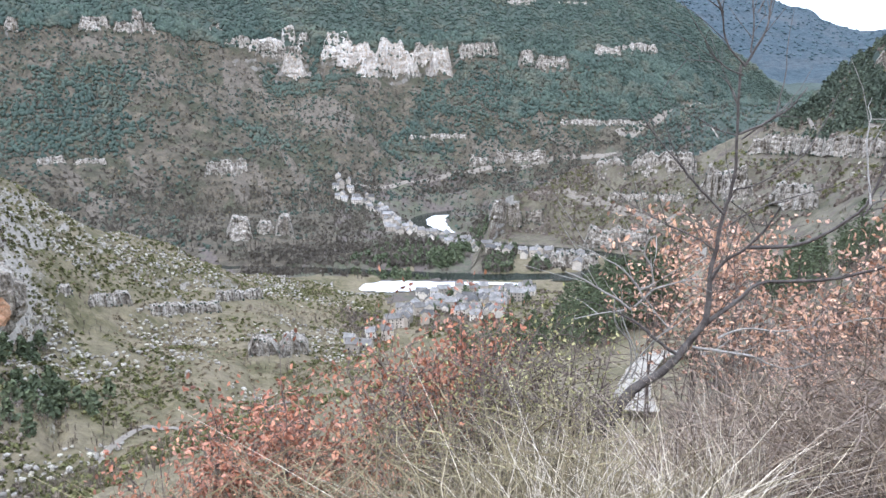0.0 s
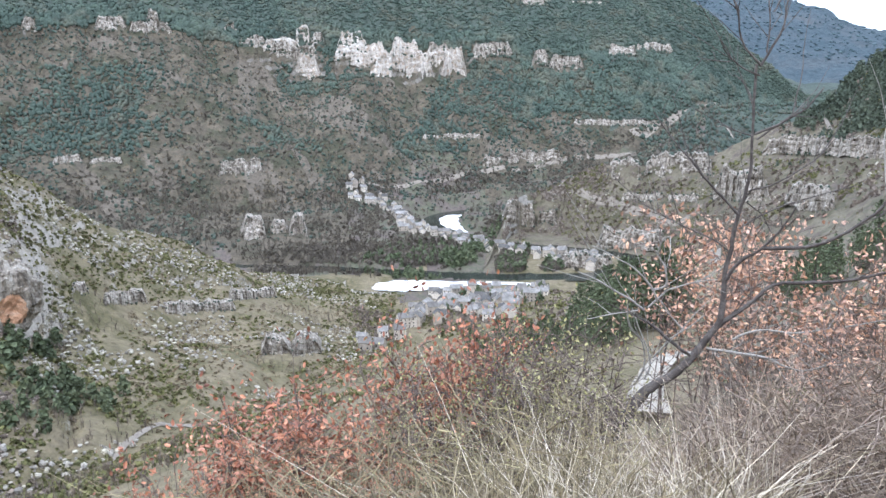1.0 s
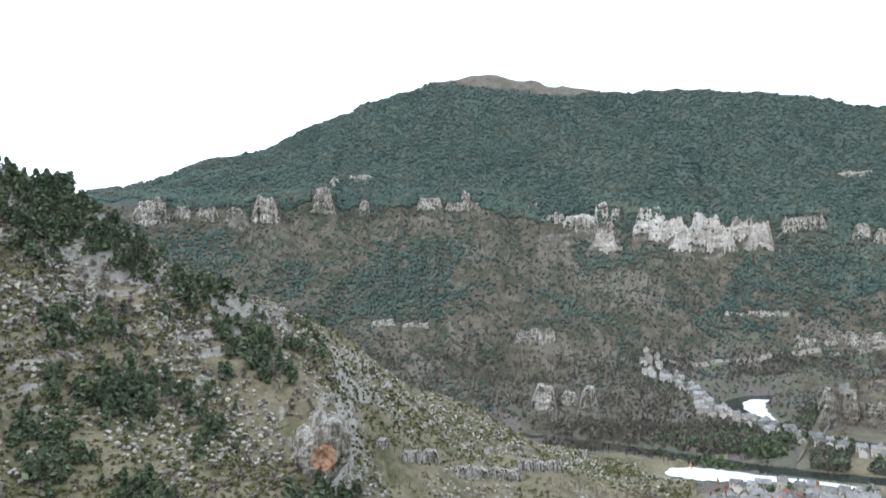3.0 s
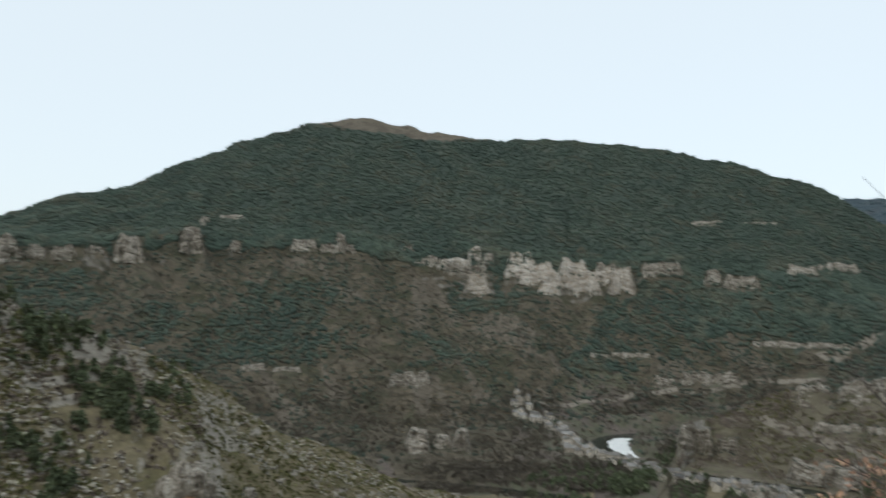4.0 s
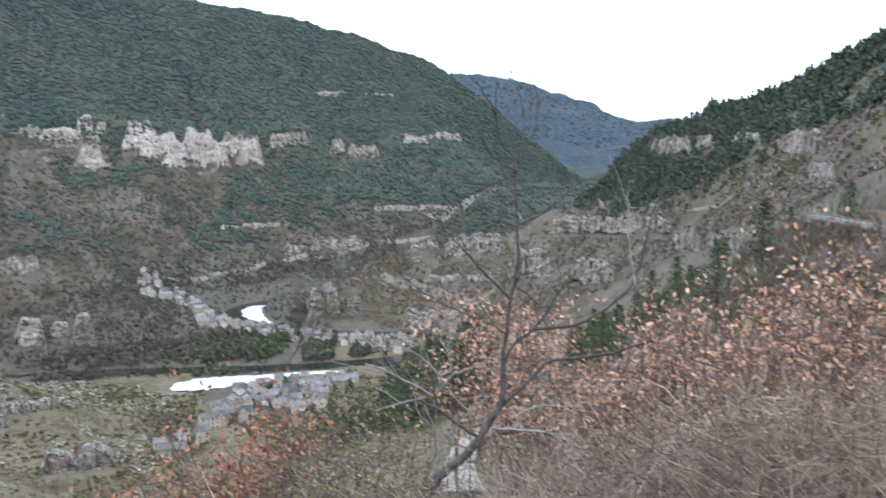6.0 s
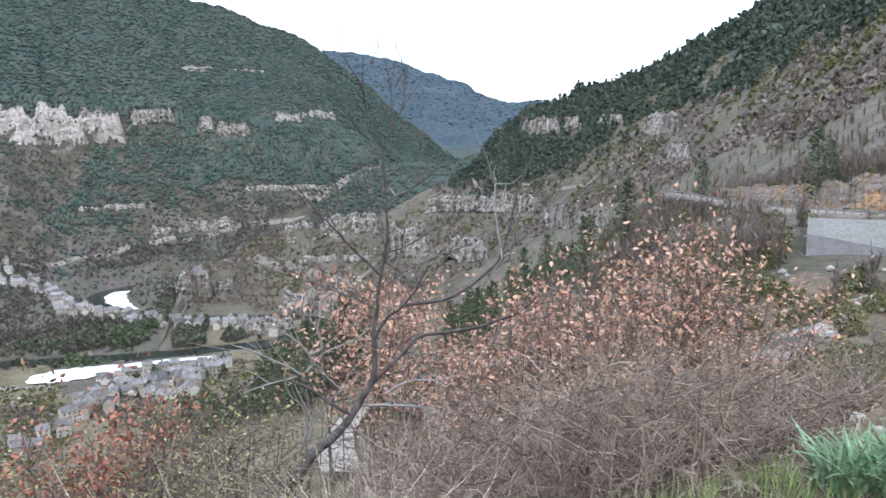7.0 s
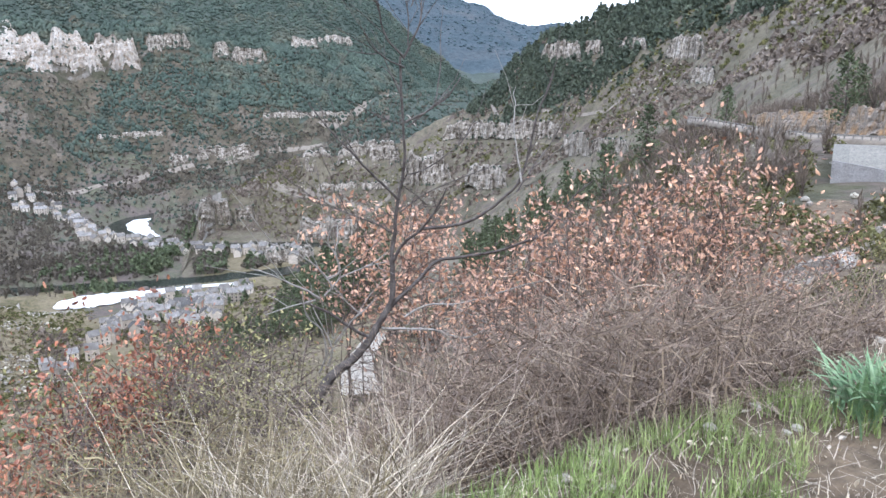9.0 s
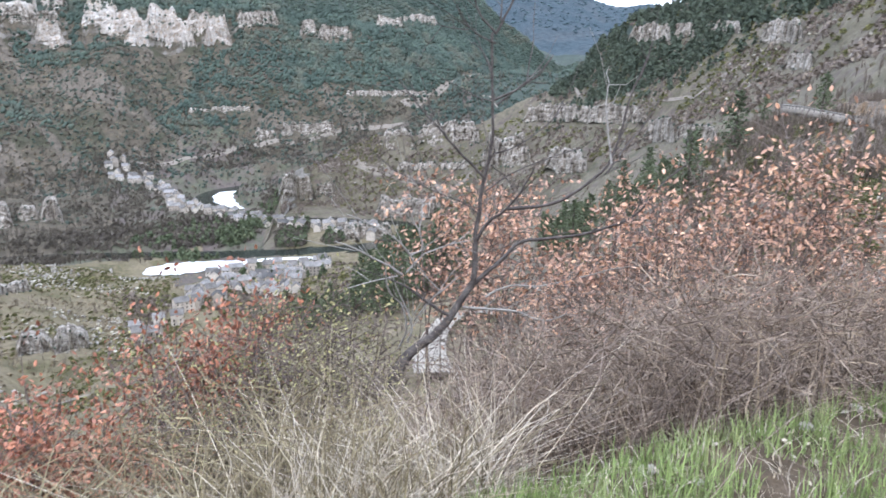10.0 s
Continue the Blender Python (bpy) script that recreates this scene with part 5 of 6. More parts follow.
BRANCHES = [
    ("trunk", 0.040, 0.007, 0, [(-0.54, -2.59), (-0.47, -2.34), (-0.39, -2.19), (-0.31, -2.11), (-0.19, -2.02), (-0.07, -1.88), (0.02, -1.72), (0.09, -1.60), (0.10, -1.40), (0.10, -1.28), (0.12, -1.12), (0.14, -0.92), (0.18, -0.76), (0.20, -0.61), (0.20, -0.42), (0.20, -0.23), (0.21, -0.08), (0.21, 0.04)]),
    ("branch", 0.009, 0.004, 0.1, [(0.21, 0.05), (0.26, 0.15), (0.30, 0.26), (0.32, 0.40), (0.32, 0.53)]),
    ("twig", 0.005, 0.003, 0.1, [(0.26, 0.37), (0.28, 0.41), (0.29, 0.44)]),
    ("branch", 0.006, 0.002, 0.15, [(0.24, 0.13), (0.25, 0.25), (0.24, 0.40), (0.21, 0.54), (0.16, 0.69)]),
    ("branch", 0.008, 0.003, -0.1, [(0.21, 0.05), (0.13, 0.14), (0.07, 0.25), (0.06, 0.38), (-0.01, 0.52), (-0.07, 0.61)]),
    ("twig", 0.004, 0.002, -0.15, [(0.06, 0.38), (-0.06, 0.45), (-0.17, 0.51)]),
    ("branch", 0.006, 0.003, -0.2, [(0.21, -0.01), (0.09, 0.05), (0.00, 0.13), (-0.04, 0.20)]),
    ("twig", 0.004, 0.002, -0.2, [(0.03, 0.08), (-0.09, 0.09), (-0.16, 0.11)]),
    ("branch", 0.006, 0.002, 0.1, [(0.19, -0.23), (0.15, -0.10), (0.09, -0.02), (0.06, -0.00)]),
    ("branch", 0.009, 0.004, 0.15, [(0.21, -0.37), (0.35, -0.30), (0.51, -0.19), (0.60, -0.06)]),
    ("branch", 0.007, 0.003, 0.2, [(0.22, -0.40), (0.39, -0.27), (0.52, -0.16)]),
    ("twig", 0.005, 0.002, 0.2, [(0.42, -0.24), (0.46, -0.00), (0.46, 0.15)]),
    ("twig", 0.005, 0.002, -0.2, [(0.20, -0.38), (0.07, -0.34), (-0.04, -0.28)]),
    ("branch", 0.010, 0.004, -0.25, [(0.16, -0.89), (0.04, -0.76), (-0.07, -0.64), (-0.16, -0.53), (-0.29, -0.38), (-0.40, -0.23)]),
    ("branch", 0.006, 0.003, 0.2, [(0.20, -0.73), (0.29, -0.71), (0.42, -0.65), (0.58, -0.54), (0.65, -0.48)]),
    ("branch", 0.013, 0.005, -0.2, [(0.10, -1.34), (0.18, -1.18), (0.30, -1.08), (0.42, -0.92), (0.48, -0.79)]),
    ("branch", 0.017, 0.005, 0.3, [(0.02, -1.72), (0.18, -1.57), (0.30, -1.47), (0.42, -1.35), (0.66, -1.33), (0.90, -1.30), (1.14, -1.22), (1.26, -1.14), (1.42, -0.94), (1.57, -0.82)]),
    ("branch", 0.013, 0.005, 0.25, [(0.31, -1.09), (0.58, -1.07), (0.78, -0.99), (0.93, -0.87), (1.03, -0.76), (1.09, -0.54), (1.14, -0.31), (1.22, -0.14), (1.26, 0.02)]),
    ("pale_branch", 0.007, 0.003, 0.25, [(1.00, -0.78), (0.98, -0.58), (0.97, -0.38), (1.00, -0.26)]),
    ("branch", 0.007, 0.003, 0.25, [(1.04, -0.73), (1.09, -0.68), (1.21, -0.56), (1.34, -0.35)]),
    ("twig", 0.005, 0.003, 0.25, [(0.96, -0.85), (1.03, -0.78), (1.08, -0.78), (1.08, -0.72)]),
    ("pale_branch", 0.011, 0.004, -0.3, [(0.02, -1.80), (0.21, -1.79), (0.37, -1.78), (0.57, -1.83), (0.72, -1.75), (0.76, -1.69)]),
    ("pale_branch", 0.009, 0.003, 0.2, [(0.18, -1.73), (0.34, -1.66), (0.57, -1.66), (0.82, -1.61), (1.06, -1.55), (1.35, -1.52)]),
    ("branch", 0.014, 0.006, -0.3, [(-0.07, -1.88), (-0.22, -1.76), (-0.35, -1.63), (-0.44, -1.55)]),
    ("pale_branch", 0.010, 0.004, -0.35, [(-0.41, -1.58), (-0.48, -1.50), (-0.59, -1.42), (-0.70, -1.34), (-0.83, -1.27)]),
    ("pale_branch", 0.007, 0.003, 0.1, [(-0.38, -1.56), (-0.25, -1.43), (-0.13, -1.39), (-0.01, -1.36), (0.07, -1.35)]),
    ("pale_branch", 0.007, 0.003, -0.3, [(-0.32, -1.52), (-0.36, -1.39), (-0.47, -1.26), (-0.58, -1.18), (-0.73, -1.10)]),
    ("pale_branch", 0.008, 0.004, -0.2, [(-0.36, -1.43), (-0.27, -1.39), (-0.27, -1.27), (-0.31, -1.15), (-0.27, -1.05), (-0.24, -1.03)]),
    ("pale_branch", 0.009, 0.004, -0.35, [(-0.43, -2.13), (-0.38, -1.96), (-0.39, -1.75), (-0.47, -1.61), (-0.48, -1.42)]),
    ("pale_branch", 0.008, 0.003, -0.1, [(-0.37, -2.08), (-0.34, -1.92), (-0.41, -1.71), (-0.48, -1.54)]),
    ("pale_branch", 0.006, 0.003, -0.3, [(-0.45, -1.59), (-0.60, -1.59), (-0.73, -1.59)]),
    ("pale_branch", 0.006, 0.003, -0.1, [(-0.13, -1.69), (-0.21, -1.59), (-0.29, -1.47)]),
    ("pale_branch", 0.007, 0.003, -0.15, [(-0.32, -1.92), (-0.22, -1.76), (-0.10, -1.64), (0.00, -1.54)]),
    ("branch", 0.005, 0.002, 0.15, [(0.19, -0.80), (0.29, -0.88), (0.38, -1.02)]),
    ("branch", 0.006, 0.002, 0.2, [(0.16, -0.98), (0.34, -0.86), (0.54, -0.79), (0.81, -0.69)]),
    ("branch", 0.006, 0.002, -0.2, [(0.12, -1.13), (-0.01, -1.04), (-0.20, -0.95), (-0.38, -0.85), (-0.53, -0.79)]),
]
sapling = tagged(new("bare_sapling"), "leafless grey sapling with a leaning trunk and spreading branches", "tree")
tr = np.random.RandomState(21)
for nm, r0, r1, depth, pts in BRANCHES:
    q = smooth_path([(u, z) for u, z in pts], 4)
    n = len(q)
    wob = np.cumsum(tr.randn(n, 2), axis=0) * 0.0025
    path = []
    for i, (u, z) in enumerate(q):
        f = i / (n - 1)
        w = at_tree(u + wob[i, 0], z + wob[i, 1], depth * f)
        path.append((*w, (1.15 if nm == "trunk" else 0.95 if nm == "pale_branch" else 0.95) * (r1 + (r0 - r1) * (1 - f) ** (2.2 if nm == "trunk" else 1.0)) * (1 + 0.12 * tr.rand())))
    pale = nm == "pale_branch"
    limb = mesh_part("trunk" if nm == "trunk" else "branch", *tubes([path], 7 if nm == "trunk" else 5), M_PALETWIG if pale else M_TWIG, sapling, "pale lichen-grey branch" if pale else "")
    twigs = []
    for i in range(3, n):
        if tr.rand() < (0.3 if nm != "trunk" else 0.2) and (nm != "trunk" or i > 26):
            b = np.array(path[i][:3])
            d = b - np.array(path[max(i - 2, 0)][:3])
            d = d / np.linalg.norm(d) + tr.randn(3) * 0.6 + np.array([0, 0, 0.35])
            ln = 0.08 + 0.22 * tr.rand()
            m = b + d * ln * 0.5 + tr.randn(3) * 0.012
            twigs.append([(*b, 0.0035), (*m, 0.0028), (*(b + d * ln + tr.randn(3) * 0.02), 0.0015)])
    for tw in twigs:
        mesh_part("twig", *tubes([tw], 3), M_PALETWIG if pale else M_TWIG, limb)

# ---- oak shrubs that keep their dead leaves ----


def leaf_material(name, stops):
    m = material(name, stops, 3.0, island=0.45, bump=0.2, bump_scale=60, rough=0.55, spec=0.4)
    return m


M_LEAF_TAN = leaf_material("dead_leaf_tan", [(0.38, 0.20, 0.13), (0.55, 0.33, 0.225), (0.68, 0.46, 0.34)])
M_LEAF_RED = leaf_material("dead_leaf_russet", [(0.30, 0.112, 0.066), (0.43, 0.185, 0.115), (0.56, 0.30, 0.205)])
M_LEAF_GREEN = leaf_material("young_leaf_olive", [(0.21, 0.20, 0.08), (0.31, 0.285, 0.13), (0.41, 0.37, 0.20)])
M_STEM = material("brown_stem", [(0.11, 0.085, 0.07), (0.18, 0.14, 0.12), (0.27, 0.22, 0.19)], 10, bump=0.4, bump_scale=50)
M_THICKET = material("thicket_twig", [(0.15, 0.112, 0.088), (0.265, 0.205, 0.163), (0.42, 0.34, 0.275)], 6, island=0.5, bump=0)
M_BRUSH = material("brown_brush", [(0.16, 0.13, 0.08), (0.25, 0.205, 0.13), (0.33, 0.29, 0.18)], 4, island=0.45, bump=0)
M_STRAW = material("dry_straw", [(0.42, 0.345, 0.26), (0.58, 0.50, 0.40), (0.70, 0.63, 0.53)], 6, island=0.3, bump=0)
M_GRASS = material("spring_grass", [(0.19, 0.25, 0.08), (0.29, 0.36, 0.14), (0.42, 0.44, 0.22)], 3, island=0.35, bump=0)
M_IRIS = material("iris_leaf", [(0.12, 0.21, 0.105), (0.20, 0.31, 0.165), (0.36, 0.46, 0.28)], 5, island=0.4, bump=0.1, bump_scale=40, rough=0.45)


def leaf_mesh(rs, centres, length, droop=0.5):
    n = len(centres)
    d = rs.randn(n, 3) + np.array([0, 0, -droop])
    d /= np.linalg.norm(d, axis=1)[:, None]
    w = np.cross(d, rs.randn(n, 3))
    w /= np.linalg.norm(w, axis=1)[:, None]
    up = np.cross(d, w)
    L = (length * (0.6 + 0.7 * rs.rand(n)))[:, None]
    a = centres
    vs = np.stack([a, a + d * L * 0.35 + w * L * 0.24 + up * L * 0.10, a + d * L * 0.75 + w * L * 0.2 + up * L * 0.12, a + d * L + up * L * 0.05,
                   a + d * L * 0.75 - w * L * 0.2 + up * L * 0.12, a + d * L * 0.35 - w * L * 0.24 + up * L * 0.10], 1).reshape(-1, 3)
    k = (np.arange(n) * 6)[:, None]
    fs = np.concatenate([k + np.array([[0, 1, 2, 3]]), k + np.array([[0, 3, 4, 5]])])
    return vs, fs


def leafy_shrub(name, h, spread, stems, leaves, leaf_mat, seed, label, category, group, leaf_len=0.055, bare_part=0.35):
    rs = np.random.RandomState(seed)
    sh = tagged(new(name), label, category, group)
    tips = []
    for s in range(stems):
        a = rs.rand() * 6.283
        lean = spread * (0.25 + 0.75 * rs.rand())
        top = np.array([np.cos(a) * lean, np.sin(a) * lean, h * (0.72 + 0.28 * rs.rand())])
        base = np.array([np.cos(a), np.sin(a), 0]) * 0.06 * rs.rand()
        mid = base + (top - base) * 0.5 + rs.randn(3) * 0.05 * h
        q = smooth_path([base - np.array([0, 0, 0.15]), mid, top], 6)
        st = mesh_part("stem", *tubes([[(*q[i], 0.011 * (1 - 0.8 * i / len(q))) for i in range(len(q))]], 5), M_STEM, sh)
        side = []
        for i in range(3, len(q)):
            for _ in range(3):
                d = rs.randn(3) * np.array([1, 1, 0.4]) + np.array([0, 0, 0.5])
                d /= np.linalg.norm(d)
                ln = (0.12 + 0.26 * rs.rand()) * h / 1.8
                e = q[i] + d * ln
                m = q[i] + d * ln * 0.5 + rs.randn(3) * 0.02
                side.append([(*q[i], 0.004), (*m, 0.003), (*e, 0.0015)])
                if e[2] > h * bare_part:
                    tips += [m, e, e + rs.randn(3) * 0.05]
        tagged(mesh_part("spray", *tubes(side, 3), M_STEM, st), kind="stuff")
    tips = np.array(tips)
    wgt = np.clip((tips[:, 2] / h - bare_part) * 1.6, 0.1, 1)
    pick = rs.choice(len(tips), leaves, p=wgt / wgt.sum())
    c = tips[pick] + rs.randn(leaves, 3) * 0.055
    tagged(mesh_part("foliage", *leaf_mesh(rs, c, leaf_len), leaf_mat, sh, smooth=False), kind="stuff")
    return sh


def set_shrub(ob, h, az, r, top_el, turn, used):
    s = spot(az, r)
    g = ground(az, r)
    k = (EYE_Z + r * math.tan(math.radians(top_el)) - g) / h
    m = pose(s[0], s[1], g, 0, 0, turn)
    t = copy_thing(ob, m) if used else ob
    t.matrix_basis = m
    t.scale = (0.5 + 0.5 * k, 0.5 + 0.5 * k, k)
    return t


TAN = [leafy_shrub("oak_shrub", 2.0, 0.46, 7, 680, M_LEAF_TAN, 31 + i, "young oak holding pinkish tan dead leaves", "shrub", "oaks beside the verge", 0.043, 0.36) for i in range(3)]
for i, (a, r, e) in enumerate([(25.5, 6.0, -15.2), (28.6, 5.9, -12.2), (32, 5.7, -10.2), (36, 5.6, -8.9), (40, 5.5, -8.0), (43.3, 5.7, -5.6), (47.0, 5.9, -9.3), (30, 7.0, -11.4), (37, 6.9, -9.2), (27, 6.9, -14), (34, 6.4, -10.6), (41.5, 6.3, -9), (29.5, 5.3, -15.5), (38.5, 5.2, -13), (44.6, 5.4, -13)]):
    set_shrub(TAN[i % 3], 2.0, a, r, e, 97 * i, i >= 3)
THIN = [leafy_shrub("thin_oak_shrub", 2.6, 0.4, 4, 400, M_LEAF_TAN, 36 + i, "slender young oak with sparse tan dead leaves", "shrub", "thin oaks behind the sapling", 0.046, 0.6) for i in range(2)]
for i, (a, r, e) in enumerate([(16.0, 6.6, -10.0), (18.4, 6.9, -10.4), (21.0, 6.3, -11.0), (17.2, 6.2, -13.2), (20.0, 5.8, -15.5), (22.5, 6.6, -13.5), (19.2, 7.2, -10.8)]):
    set_shrub(THIN[i % 2], 2.6, a, r, e, 61 * i, i >= 2)
RED = [leafy_shrub("russet_oak_shrub", 1.6, 0.5, 7, 1700, M_LEAF_RED, 51 + i, "young oak dense with russet dead leaves", "shrub", "russet oaks on the bank", leaf_len=0.037, bare_part=0.12) for i in range(2)]
for i, (a, r, e) in enumerate([(-12.0, 4.7, -21.8), (-9.3, 4.8, -22.4), (-20.4, 4.6, -24.6), (-0.6, 6.0, -16.9), (-2.4, 5.8, -18.8), (-14.8, 4.5, -24.0), (0.8, 5.9, -18.4), (-7.2, 4.8, -25.5), (-17.5, 4.6, -26)]):
    set_shrub(RED[i % 2], 1.6, a, r, e, 71 * i, i >= 2)
OLIVE = [leafy_shrub("budding_shrub", 1.7, 0.45, 9, 480, M_LEAF_GREEN, 61 + i, "thin upright shrub with small olive buds", "shrub", "budding shrubs on the bank", leaf_len=0.028, bare_part=0.3) for i in range(2)]
for i, (a, r, e) in enumerate([(3, 5.8, -19.4), (0.5, 5.2, -21.5), (4.3, 5.2, -20), (9.2, 5.0, -20.5), (7.4, 4.6, -23), (-1.5, 4.8, -23.5), (11.0, 4.8, -23.5), (5.5, 5.6, -18.6), (8, 5.5, -18.4), (10.3, 5.6, -19.5), (-4.2, 5.4, -21), (6.8, 5.0, -21.5), (1.5, 5.0, -22), (51.0, 7.0, -13.5), (53.8, 6.6, -13.2), (56.5, 6.8, -12.2), (49.3, 6.6, -14.5), (55.2, 8.2, -11.5), (52.3, 8.6, -11.8), (-7.5, 5.6, -23.5)]):
    set_shrub(OLIVE[i % 2], 1.7, a, r, e, 53 * i, i >= 2)


# ---- bare thicket, dry stalks and grass ----
def blades(places, heights, width, lean, mat, name, label, category, seed, rings=4, curl=0.5):
    """Thin curved blades or stalks at many places, one object."""
    rs = np.random.RandomState(seed)
    n = len(places)
    a = rs.rand(n) * 6.283
    d = np.stack([np.cos(a), np.sin(a), np.zeros(n)], -1)
    w = np.stack([-np.sin(a + 0.8 * rs.randn(n)), np.cos(a), np.zeros(n)], -1)
    ln = (lean * np.abs(rs.randn(n)))[:, None] * heights[:, None]
    vs = []
    for k in range(rings):
        t = k / (rings - 1)
        c = places + d * ln * (t ** (1 + curl)) + np.array([0, 0, 1.0]) * heights[:, None] * (t - 0.16 * curl * t * t * lean)
        c = c + (rs.randn(n, 3) * 0.03 * heights[:, None] if 0 < k < rings - 1 else 0)
        ww = width * (1.0 - 0.8 * t)
        vs += [c - w * ww / 2, c + w * ww / 2]
    V = np.stack(vs, 1)
    m = 2 * rings
    base = (np.arange(n) * m)[:, None]
    fs = np.concatenate([base + np.array([[2 * k, 2 * k + 1, 2 * k + 3, 2 * k + 2]]) for k in range(rings - 1)])
    return tagged(new(name, mesh_from(name, V.reshape(-1, 3), fs, (mat,), smooth=True)), label, category, kind="stuff")


def places(n, a0, a1, r0, r1, seed, verge=None):
    rs = np.random.RandomState(seed)
    out = []
    while len(out) < n:
        a, r = rs.uniform(a0, a1), rs.uniform(r0, r1)
        edge = VERGE(a)[0]
        if verge == "on" and r > edge + 0.25 * rs.rand():
            continue
        if verge == "off" and r < edge + 0.15 * rs.rand():
            continue
        s = spot(a, r)
        out.append((s[0], s[1], ground(a, r)))
    return np.array(out)


def varied(n, lo, hi, seed):
    return lo + (hi - lo) * np.random.RandomState(seed).rand(n)


def low_enough(q, h):
    """Keeps the brush below the sight line over it, which dips before the hairpin."""
    a = np.degrees(np.arctan2(q[:, 0], q[:, 1]))
    r = np.hypot(q[:, 0], q[:, 1])
    cap = np.interp(a, [-26, -14, -6, 2, 10, 12.5, 17, 19, 26, 36, 44, 50, 58], [-27, -26, -25, -23, -22.5, -26, -26, -22.5, -19, -14.5, -14, -15.5, -15])
    top = EYE_Z + r * np.tan(np.radians(cap)) - q[:, 2]
    return np.clip(np.minimum(h, top * (0.7 + 0.3 * np.random.RandomState(77).rand(len(h)))), 0.12, 3)


q = places(1500, 14, 58, 3.3, 7.2, 1, "off")
blades(q, low_enough(q, varied(len(q), 0.4, 1.6, 2)), 0.008, 0.55, M_THICKET, "bramble_thicket", "dense leafless grey-brown thicket along the verge", "thicket", 3, 6, 0.7)
q = places(2600, 14, 51, 3.2, 6.0, 4, "off")
blades(q, low_enough(q, varied(len(q), 0.3, 1.2, 5)), 0.006, 1.25, M_THICKET, "bramble_thicket", "tangled arching bare stems along the verge", "thicket", 6, 7, 1.0)
def tangle(name, n, a0, a1, r0, r1, seed, mat, label, lo=0.15, hi=0.6):
    """Crooked twigs lying every way through a hedge, one object."""
    rs = np.random.RandomState(seed)
    base = places(n, a0, a1, r0, r1, seed + 1, "off")
    room = low_enough(base, np.full(n, 1.5))
    p0 = base + np.array([0, 0, 1.0]) * (room * rs.rand(n) ** 0.8)[:, None]
    d = rs.randn(n, 3) * np.array([1, 1, 0.75]) + np.array([0, 0, 0.25])
    d /= np.linalg.norm(d, axis=1)[:, None]
    ln = (lo + (hi - lo) * rs.rand(n))[:, None]
    w = np.cross(d, rs.randn(n, 3))
    w /= np.linalg.norm(w, axis=1)[:, None]
    wd = (0.0013 + 0.0026 * rs.rand(n))[:, None]
    rings = []
    c = p0.copy()
    for k in range(5):
        rings += [c - w * wd * (1 - 0.17 * k), c + w * wd * (1 - 0.17 * k)]
        d = d + rs.randn(n, 3) * 0.28
        d /= np.linalg.norm(d, axis=1)[:, None]
        c = c + d * ln / 4
    k0 = (np.arange(n) * 10)[:, None]
    fs = np.concatenate([k0 + np.array([[2 * k, 2 * k + 1, 2 * k + 3, 2 * k + 2]]) for k in range(4)])
    return tagged(new(name, mesh_from(name, np.stack(rings, 1).reshape(-1, 3), fs, (mat,))), label, "thicket", kind="stuff")


tangle("bramble_thicket", 11000, 15, 54, 3.3, 6.2, 91, M_THICKET, "crooked dark twigs tangled through the hedge")
tangle("brushwood", 3500, -25, 15, 2.6, 6.0, 93, M_BRUSH, "crooked brown twigs tangled through the bank")
q = places(2600, -26, 16, 2.4, 6.0, 7, "off")
blades(q, low_enough(q, varied(len(q), 0.4, 1.5, 8)), 0.006, 0.5, M_BRUSH, "brushwood", "thin leafless brushwood on the bank", "thicket", 9, 6, 0.7)
q = places(2600, -24, 22, 2.0, 5.2, 30, "off")
blades(q, low_enough(q, varied(len(q), 0.3, 0.9, 31)), 0.007, 0.9, M_BRUSH, "brushwood", "low brown brushwood on the bank", "thicket", 32, 6, 0.8)
q = places(900, 5, 24, 2.0, 4.4, 10, "off")
blades(q, low_enough(q, varied(len(q), 0.2, 0.75, 11)), 0.005, 1.2, M_STRAW, "dry_grass", "long dry straw-coloured grass on the bank", "grass", 12, 6, 0.9)
clumps = []
cr = np.random.RandomState(13)
for a, r in [(4, 2.5), (8, 2.4), (11, 2.7), (15, 2.8), (18, 2.9), (1, 2.4), (22, 3.2), (13.5, 3.3), (6, 3.0)]:
    for _ in range(55):
        s = spot(a + cr.randn() * 1.2, r + cr.randn() * 0.06)
        clumps.append((s[0], s[1], ground_xy(s[0], s[1])))
clumps = np.array(clumps)
blades(clumps, low_enough(clumps, varied(len(clumps), 0.3, 0.85, 14)), 0.0055, 0.6, M_STRAW, "dry_grass", "tufts of tall bleached dry grass stalks", "grass", 15, 6, 0.8)
q = places(15000, 18, 62, 1.6, 6.5, 16, "on")
nz = fbm(q[:, 0] * 1.3 + 4, q[:, 1] * 1.3, 3)
bare_ = (np.degrees(np.arctan2(q[:, 0], q[:, 1])) > 36) & (np.hypot(q[:, 0], q[:, 1]) < 3.1)
q = q[(nz > -0.2) & ~(bare_ & (nz < 0.35))]
blades(q, varied(len(q), 0.05, 0.15, 17), 0.006, 0.4, M_GRASS, "green_grass", "fresh green spring grass on the verge", "grass", 18, 4)
q = places(2200, 18, 62, 1.6, 6.5, 19, "on")
blades(q, varied(len(q), 0.03, 0.10, 20), 0.005, 1.2, M_STRAW, "dry_grass", "short dry grass litter on the verge", "grass", 21, 4, 0.9)
rs = np.random.RandomState(23)
q = places(800, 12, 60, 1.8, 5.5, 22)
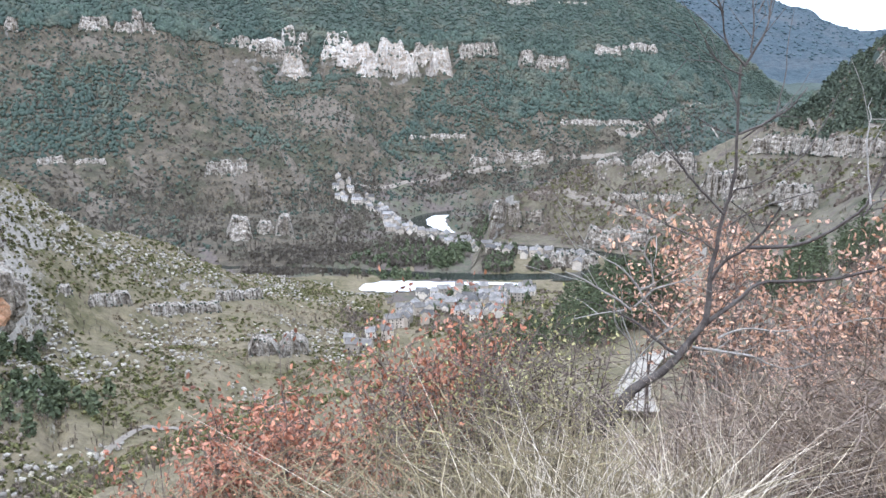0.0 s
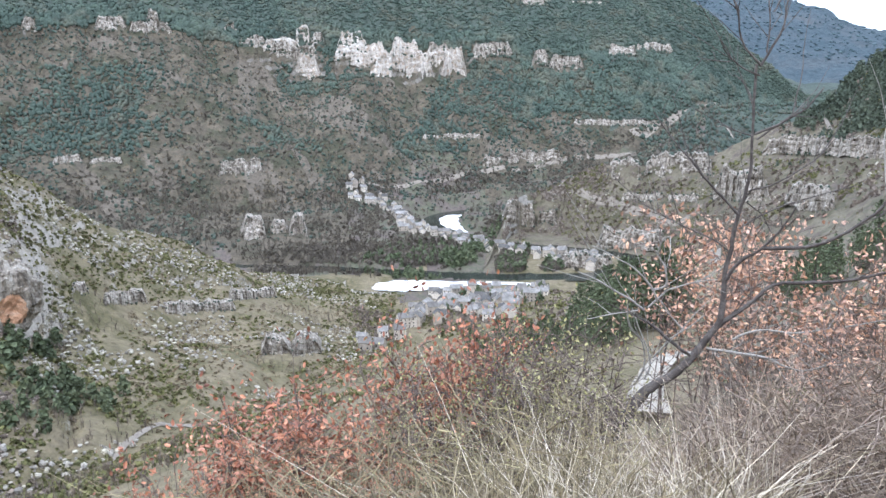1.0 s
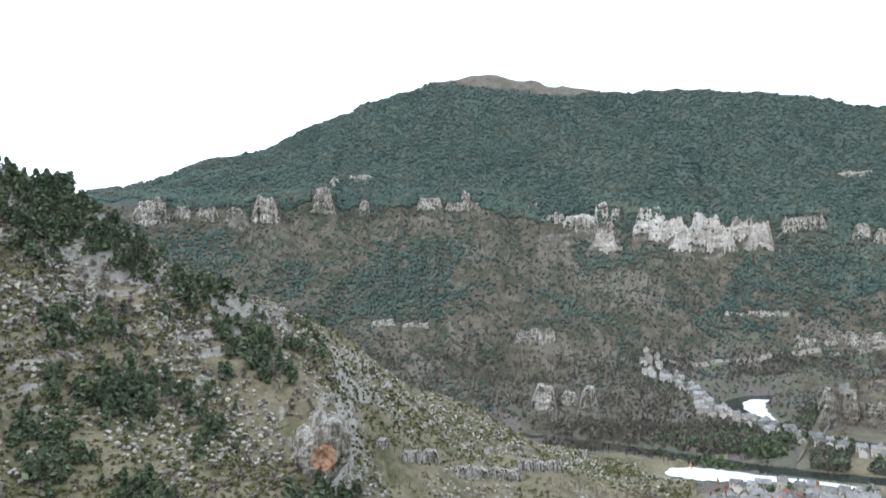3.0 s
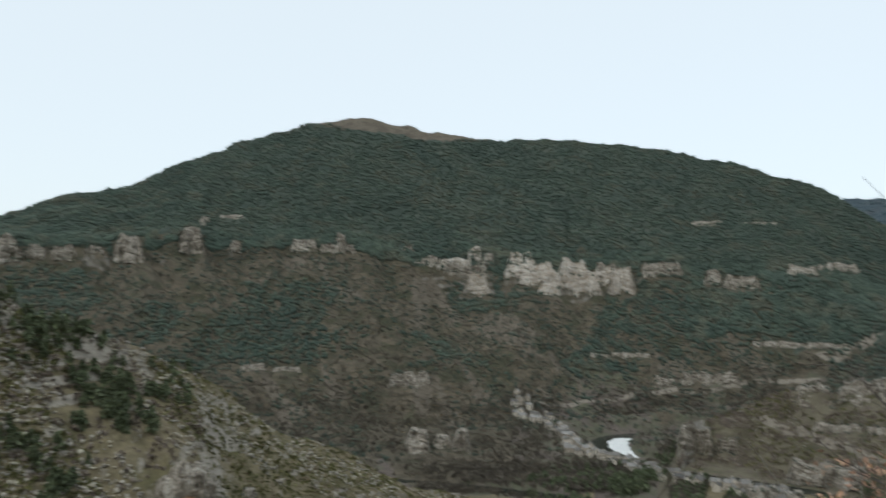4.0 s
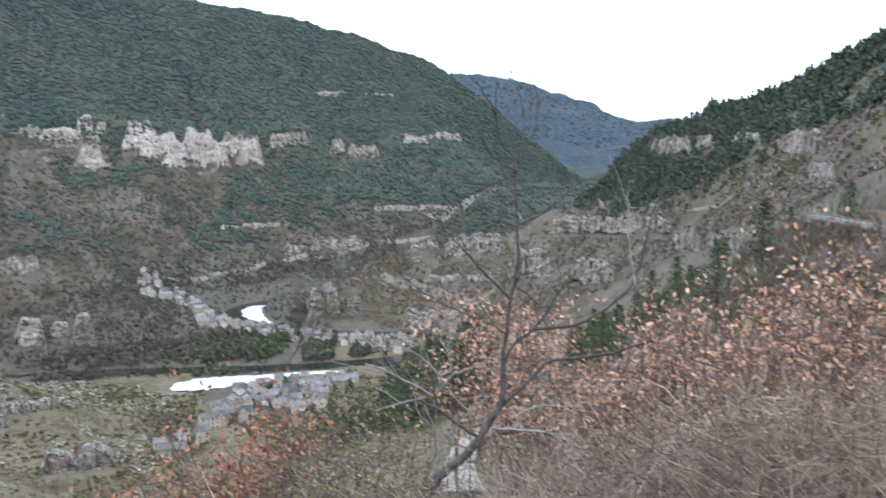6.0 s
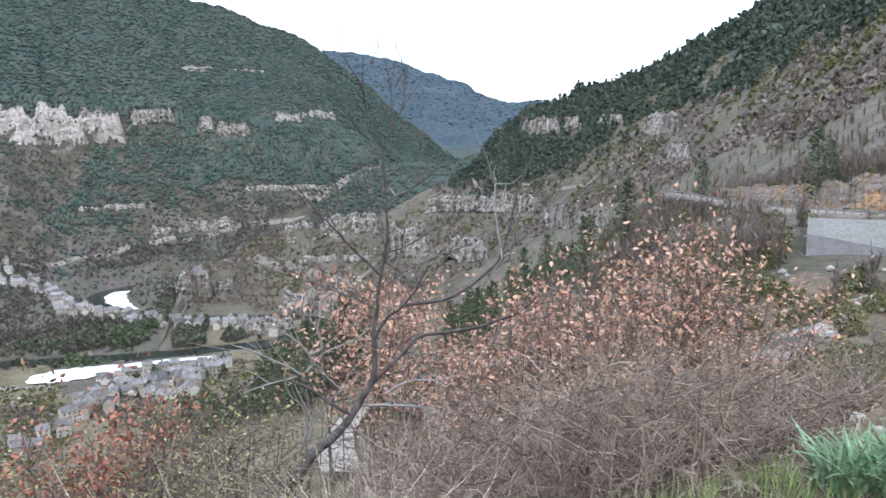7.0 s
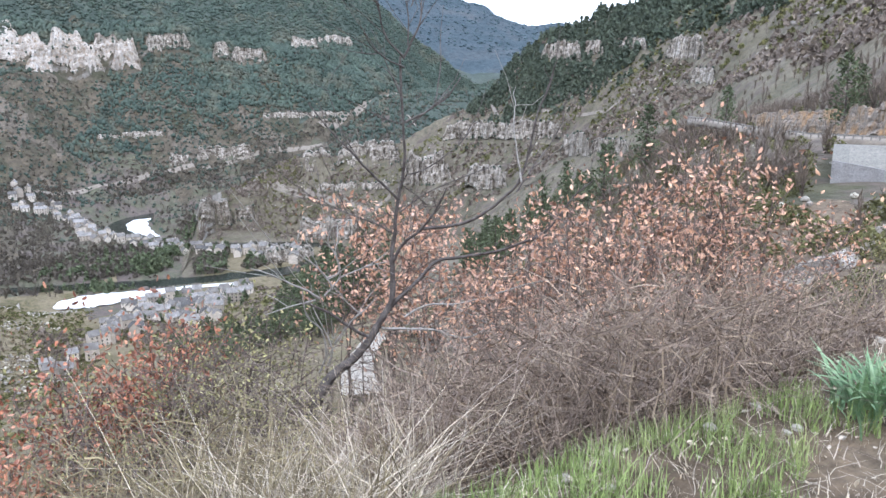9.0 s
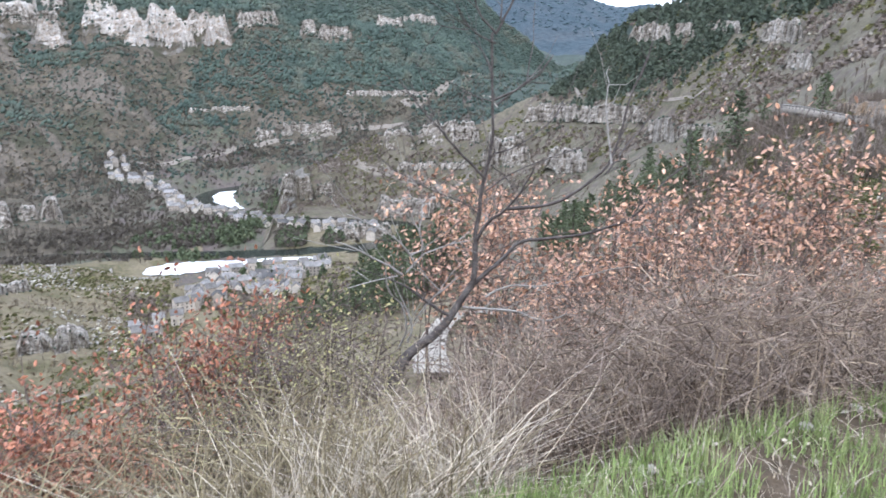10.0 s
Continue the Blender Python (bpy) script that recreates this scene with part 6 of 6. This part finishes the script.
tagged(new("fallen_leaves", mesh_from("fallen_leaves", *leaf_mesh(rs, q + np.array([0, 0, 0.012]), 0.036, 0.1), (M_STRAW,), smooth=False)), "fallen tan leaves scattered on the ground", "leaves", kind="stuff")


# ---- iris clump and stones on the verge ----
def strap_leaf(rs, ln, lean, width):
    a = rs.rand() * 6.283
    d = np.array([np.cos(a), np.sin(a), 0])
    w = np.array([-np.sin(a), np.cos(a), 0])
    base = d * 0.10 * rs.rand() + w * rs.randn() * 0.05
    vs, fs = [], []
    for k in range(7):
        t = k / 6
        c = base + d * ln * lean * t ** 1.6 + np.array([0, 0, 1]) * ln * (t - 0.55 * lean * t * t)
        ww = width * (0.7 + 0.6 * t if t < 0.5 else 2.0 * (1.02 - t) + 0.02)
        fold = np.array([0, 0, -0.25 * ww])
        vs += [c - w * ww / 2, c + fold, c + w * ww / 2]
    for k in range(6):
        for j in range(2):
            fs.append((3 * k + j, 3 * k + j + 1, 3 * k + j + 4, 3 * k + j + 3))
    return np.array(vs), np.array(fs)


def iris_clump(az, r, n, size, seed):
    rs = np.random.RandomState(seed)
    cl = tagged(new("iris_clump"), "clump of blue-green strap-leaved iris on the verge", "plant")
    s = spot(az, r)
    cl.location = (s[0], s[1], ground(az, r) - 0.01)
    for _ in range(n):
        v, f = strap_leaf(rs, size * (0.55 + 0.55 * rs.rand()), 0.2 + 0.75 * rs.rand(), 0.021)
        v = v + np.array([rs.randn() * 0.075, rs.randn() * 0.075, 0])
        mesh_part("leaf", v, f, M_IRIS, cl)
    return cl


iris_clump(54.3, 3.9, 180, 0.33, 5)
iris_clump(57.8, 4.0, 120, 0.31, 6)


def stone(az, r, size, seed):
    rs = np.random.RandomState(seed)
    v = ICO_V * (0.75 + 0.5 * rs.rand(len(ICO_V), 1)) * np.array([1, 0.8, 0.55]) * size
    s = spot(az, r)
    o = new("stone", mesh_from("stone", v, ICO_F, (M_ROCK,), smooth=False))
    o.location = (s[0], s[1], ground(az, r) + 0.25 * size)
    o.rotation_euler = (0, 0, rs.rand() * 6)
    return tagged(o, "small pale limestone lying in the grass", "stone", "stones on the verge")


sr = np.random.RandomState(41)
for i in range(26):
    a = sr.uniform(24, 58)
    stone(a, min(VERGE(a)[0] * sr.uniform(0.75, 1.02), 5.5), sr.uniform(0.012, 0.045), 60 + i)

p = places(70, 47, 61, 18.0, 40.0, 71, "off")
mass("box_scrub", FINE, p, sizes(len(p), 0.45, 1.0), M_BOX, "olive green box bushes beyond the verge", "shrubs", (0.8, 1.2))
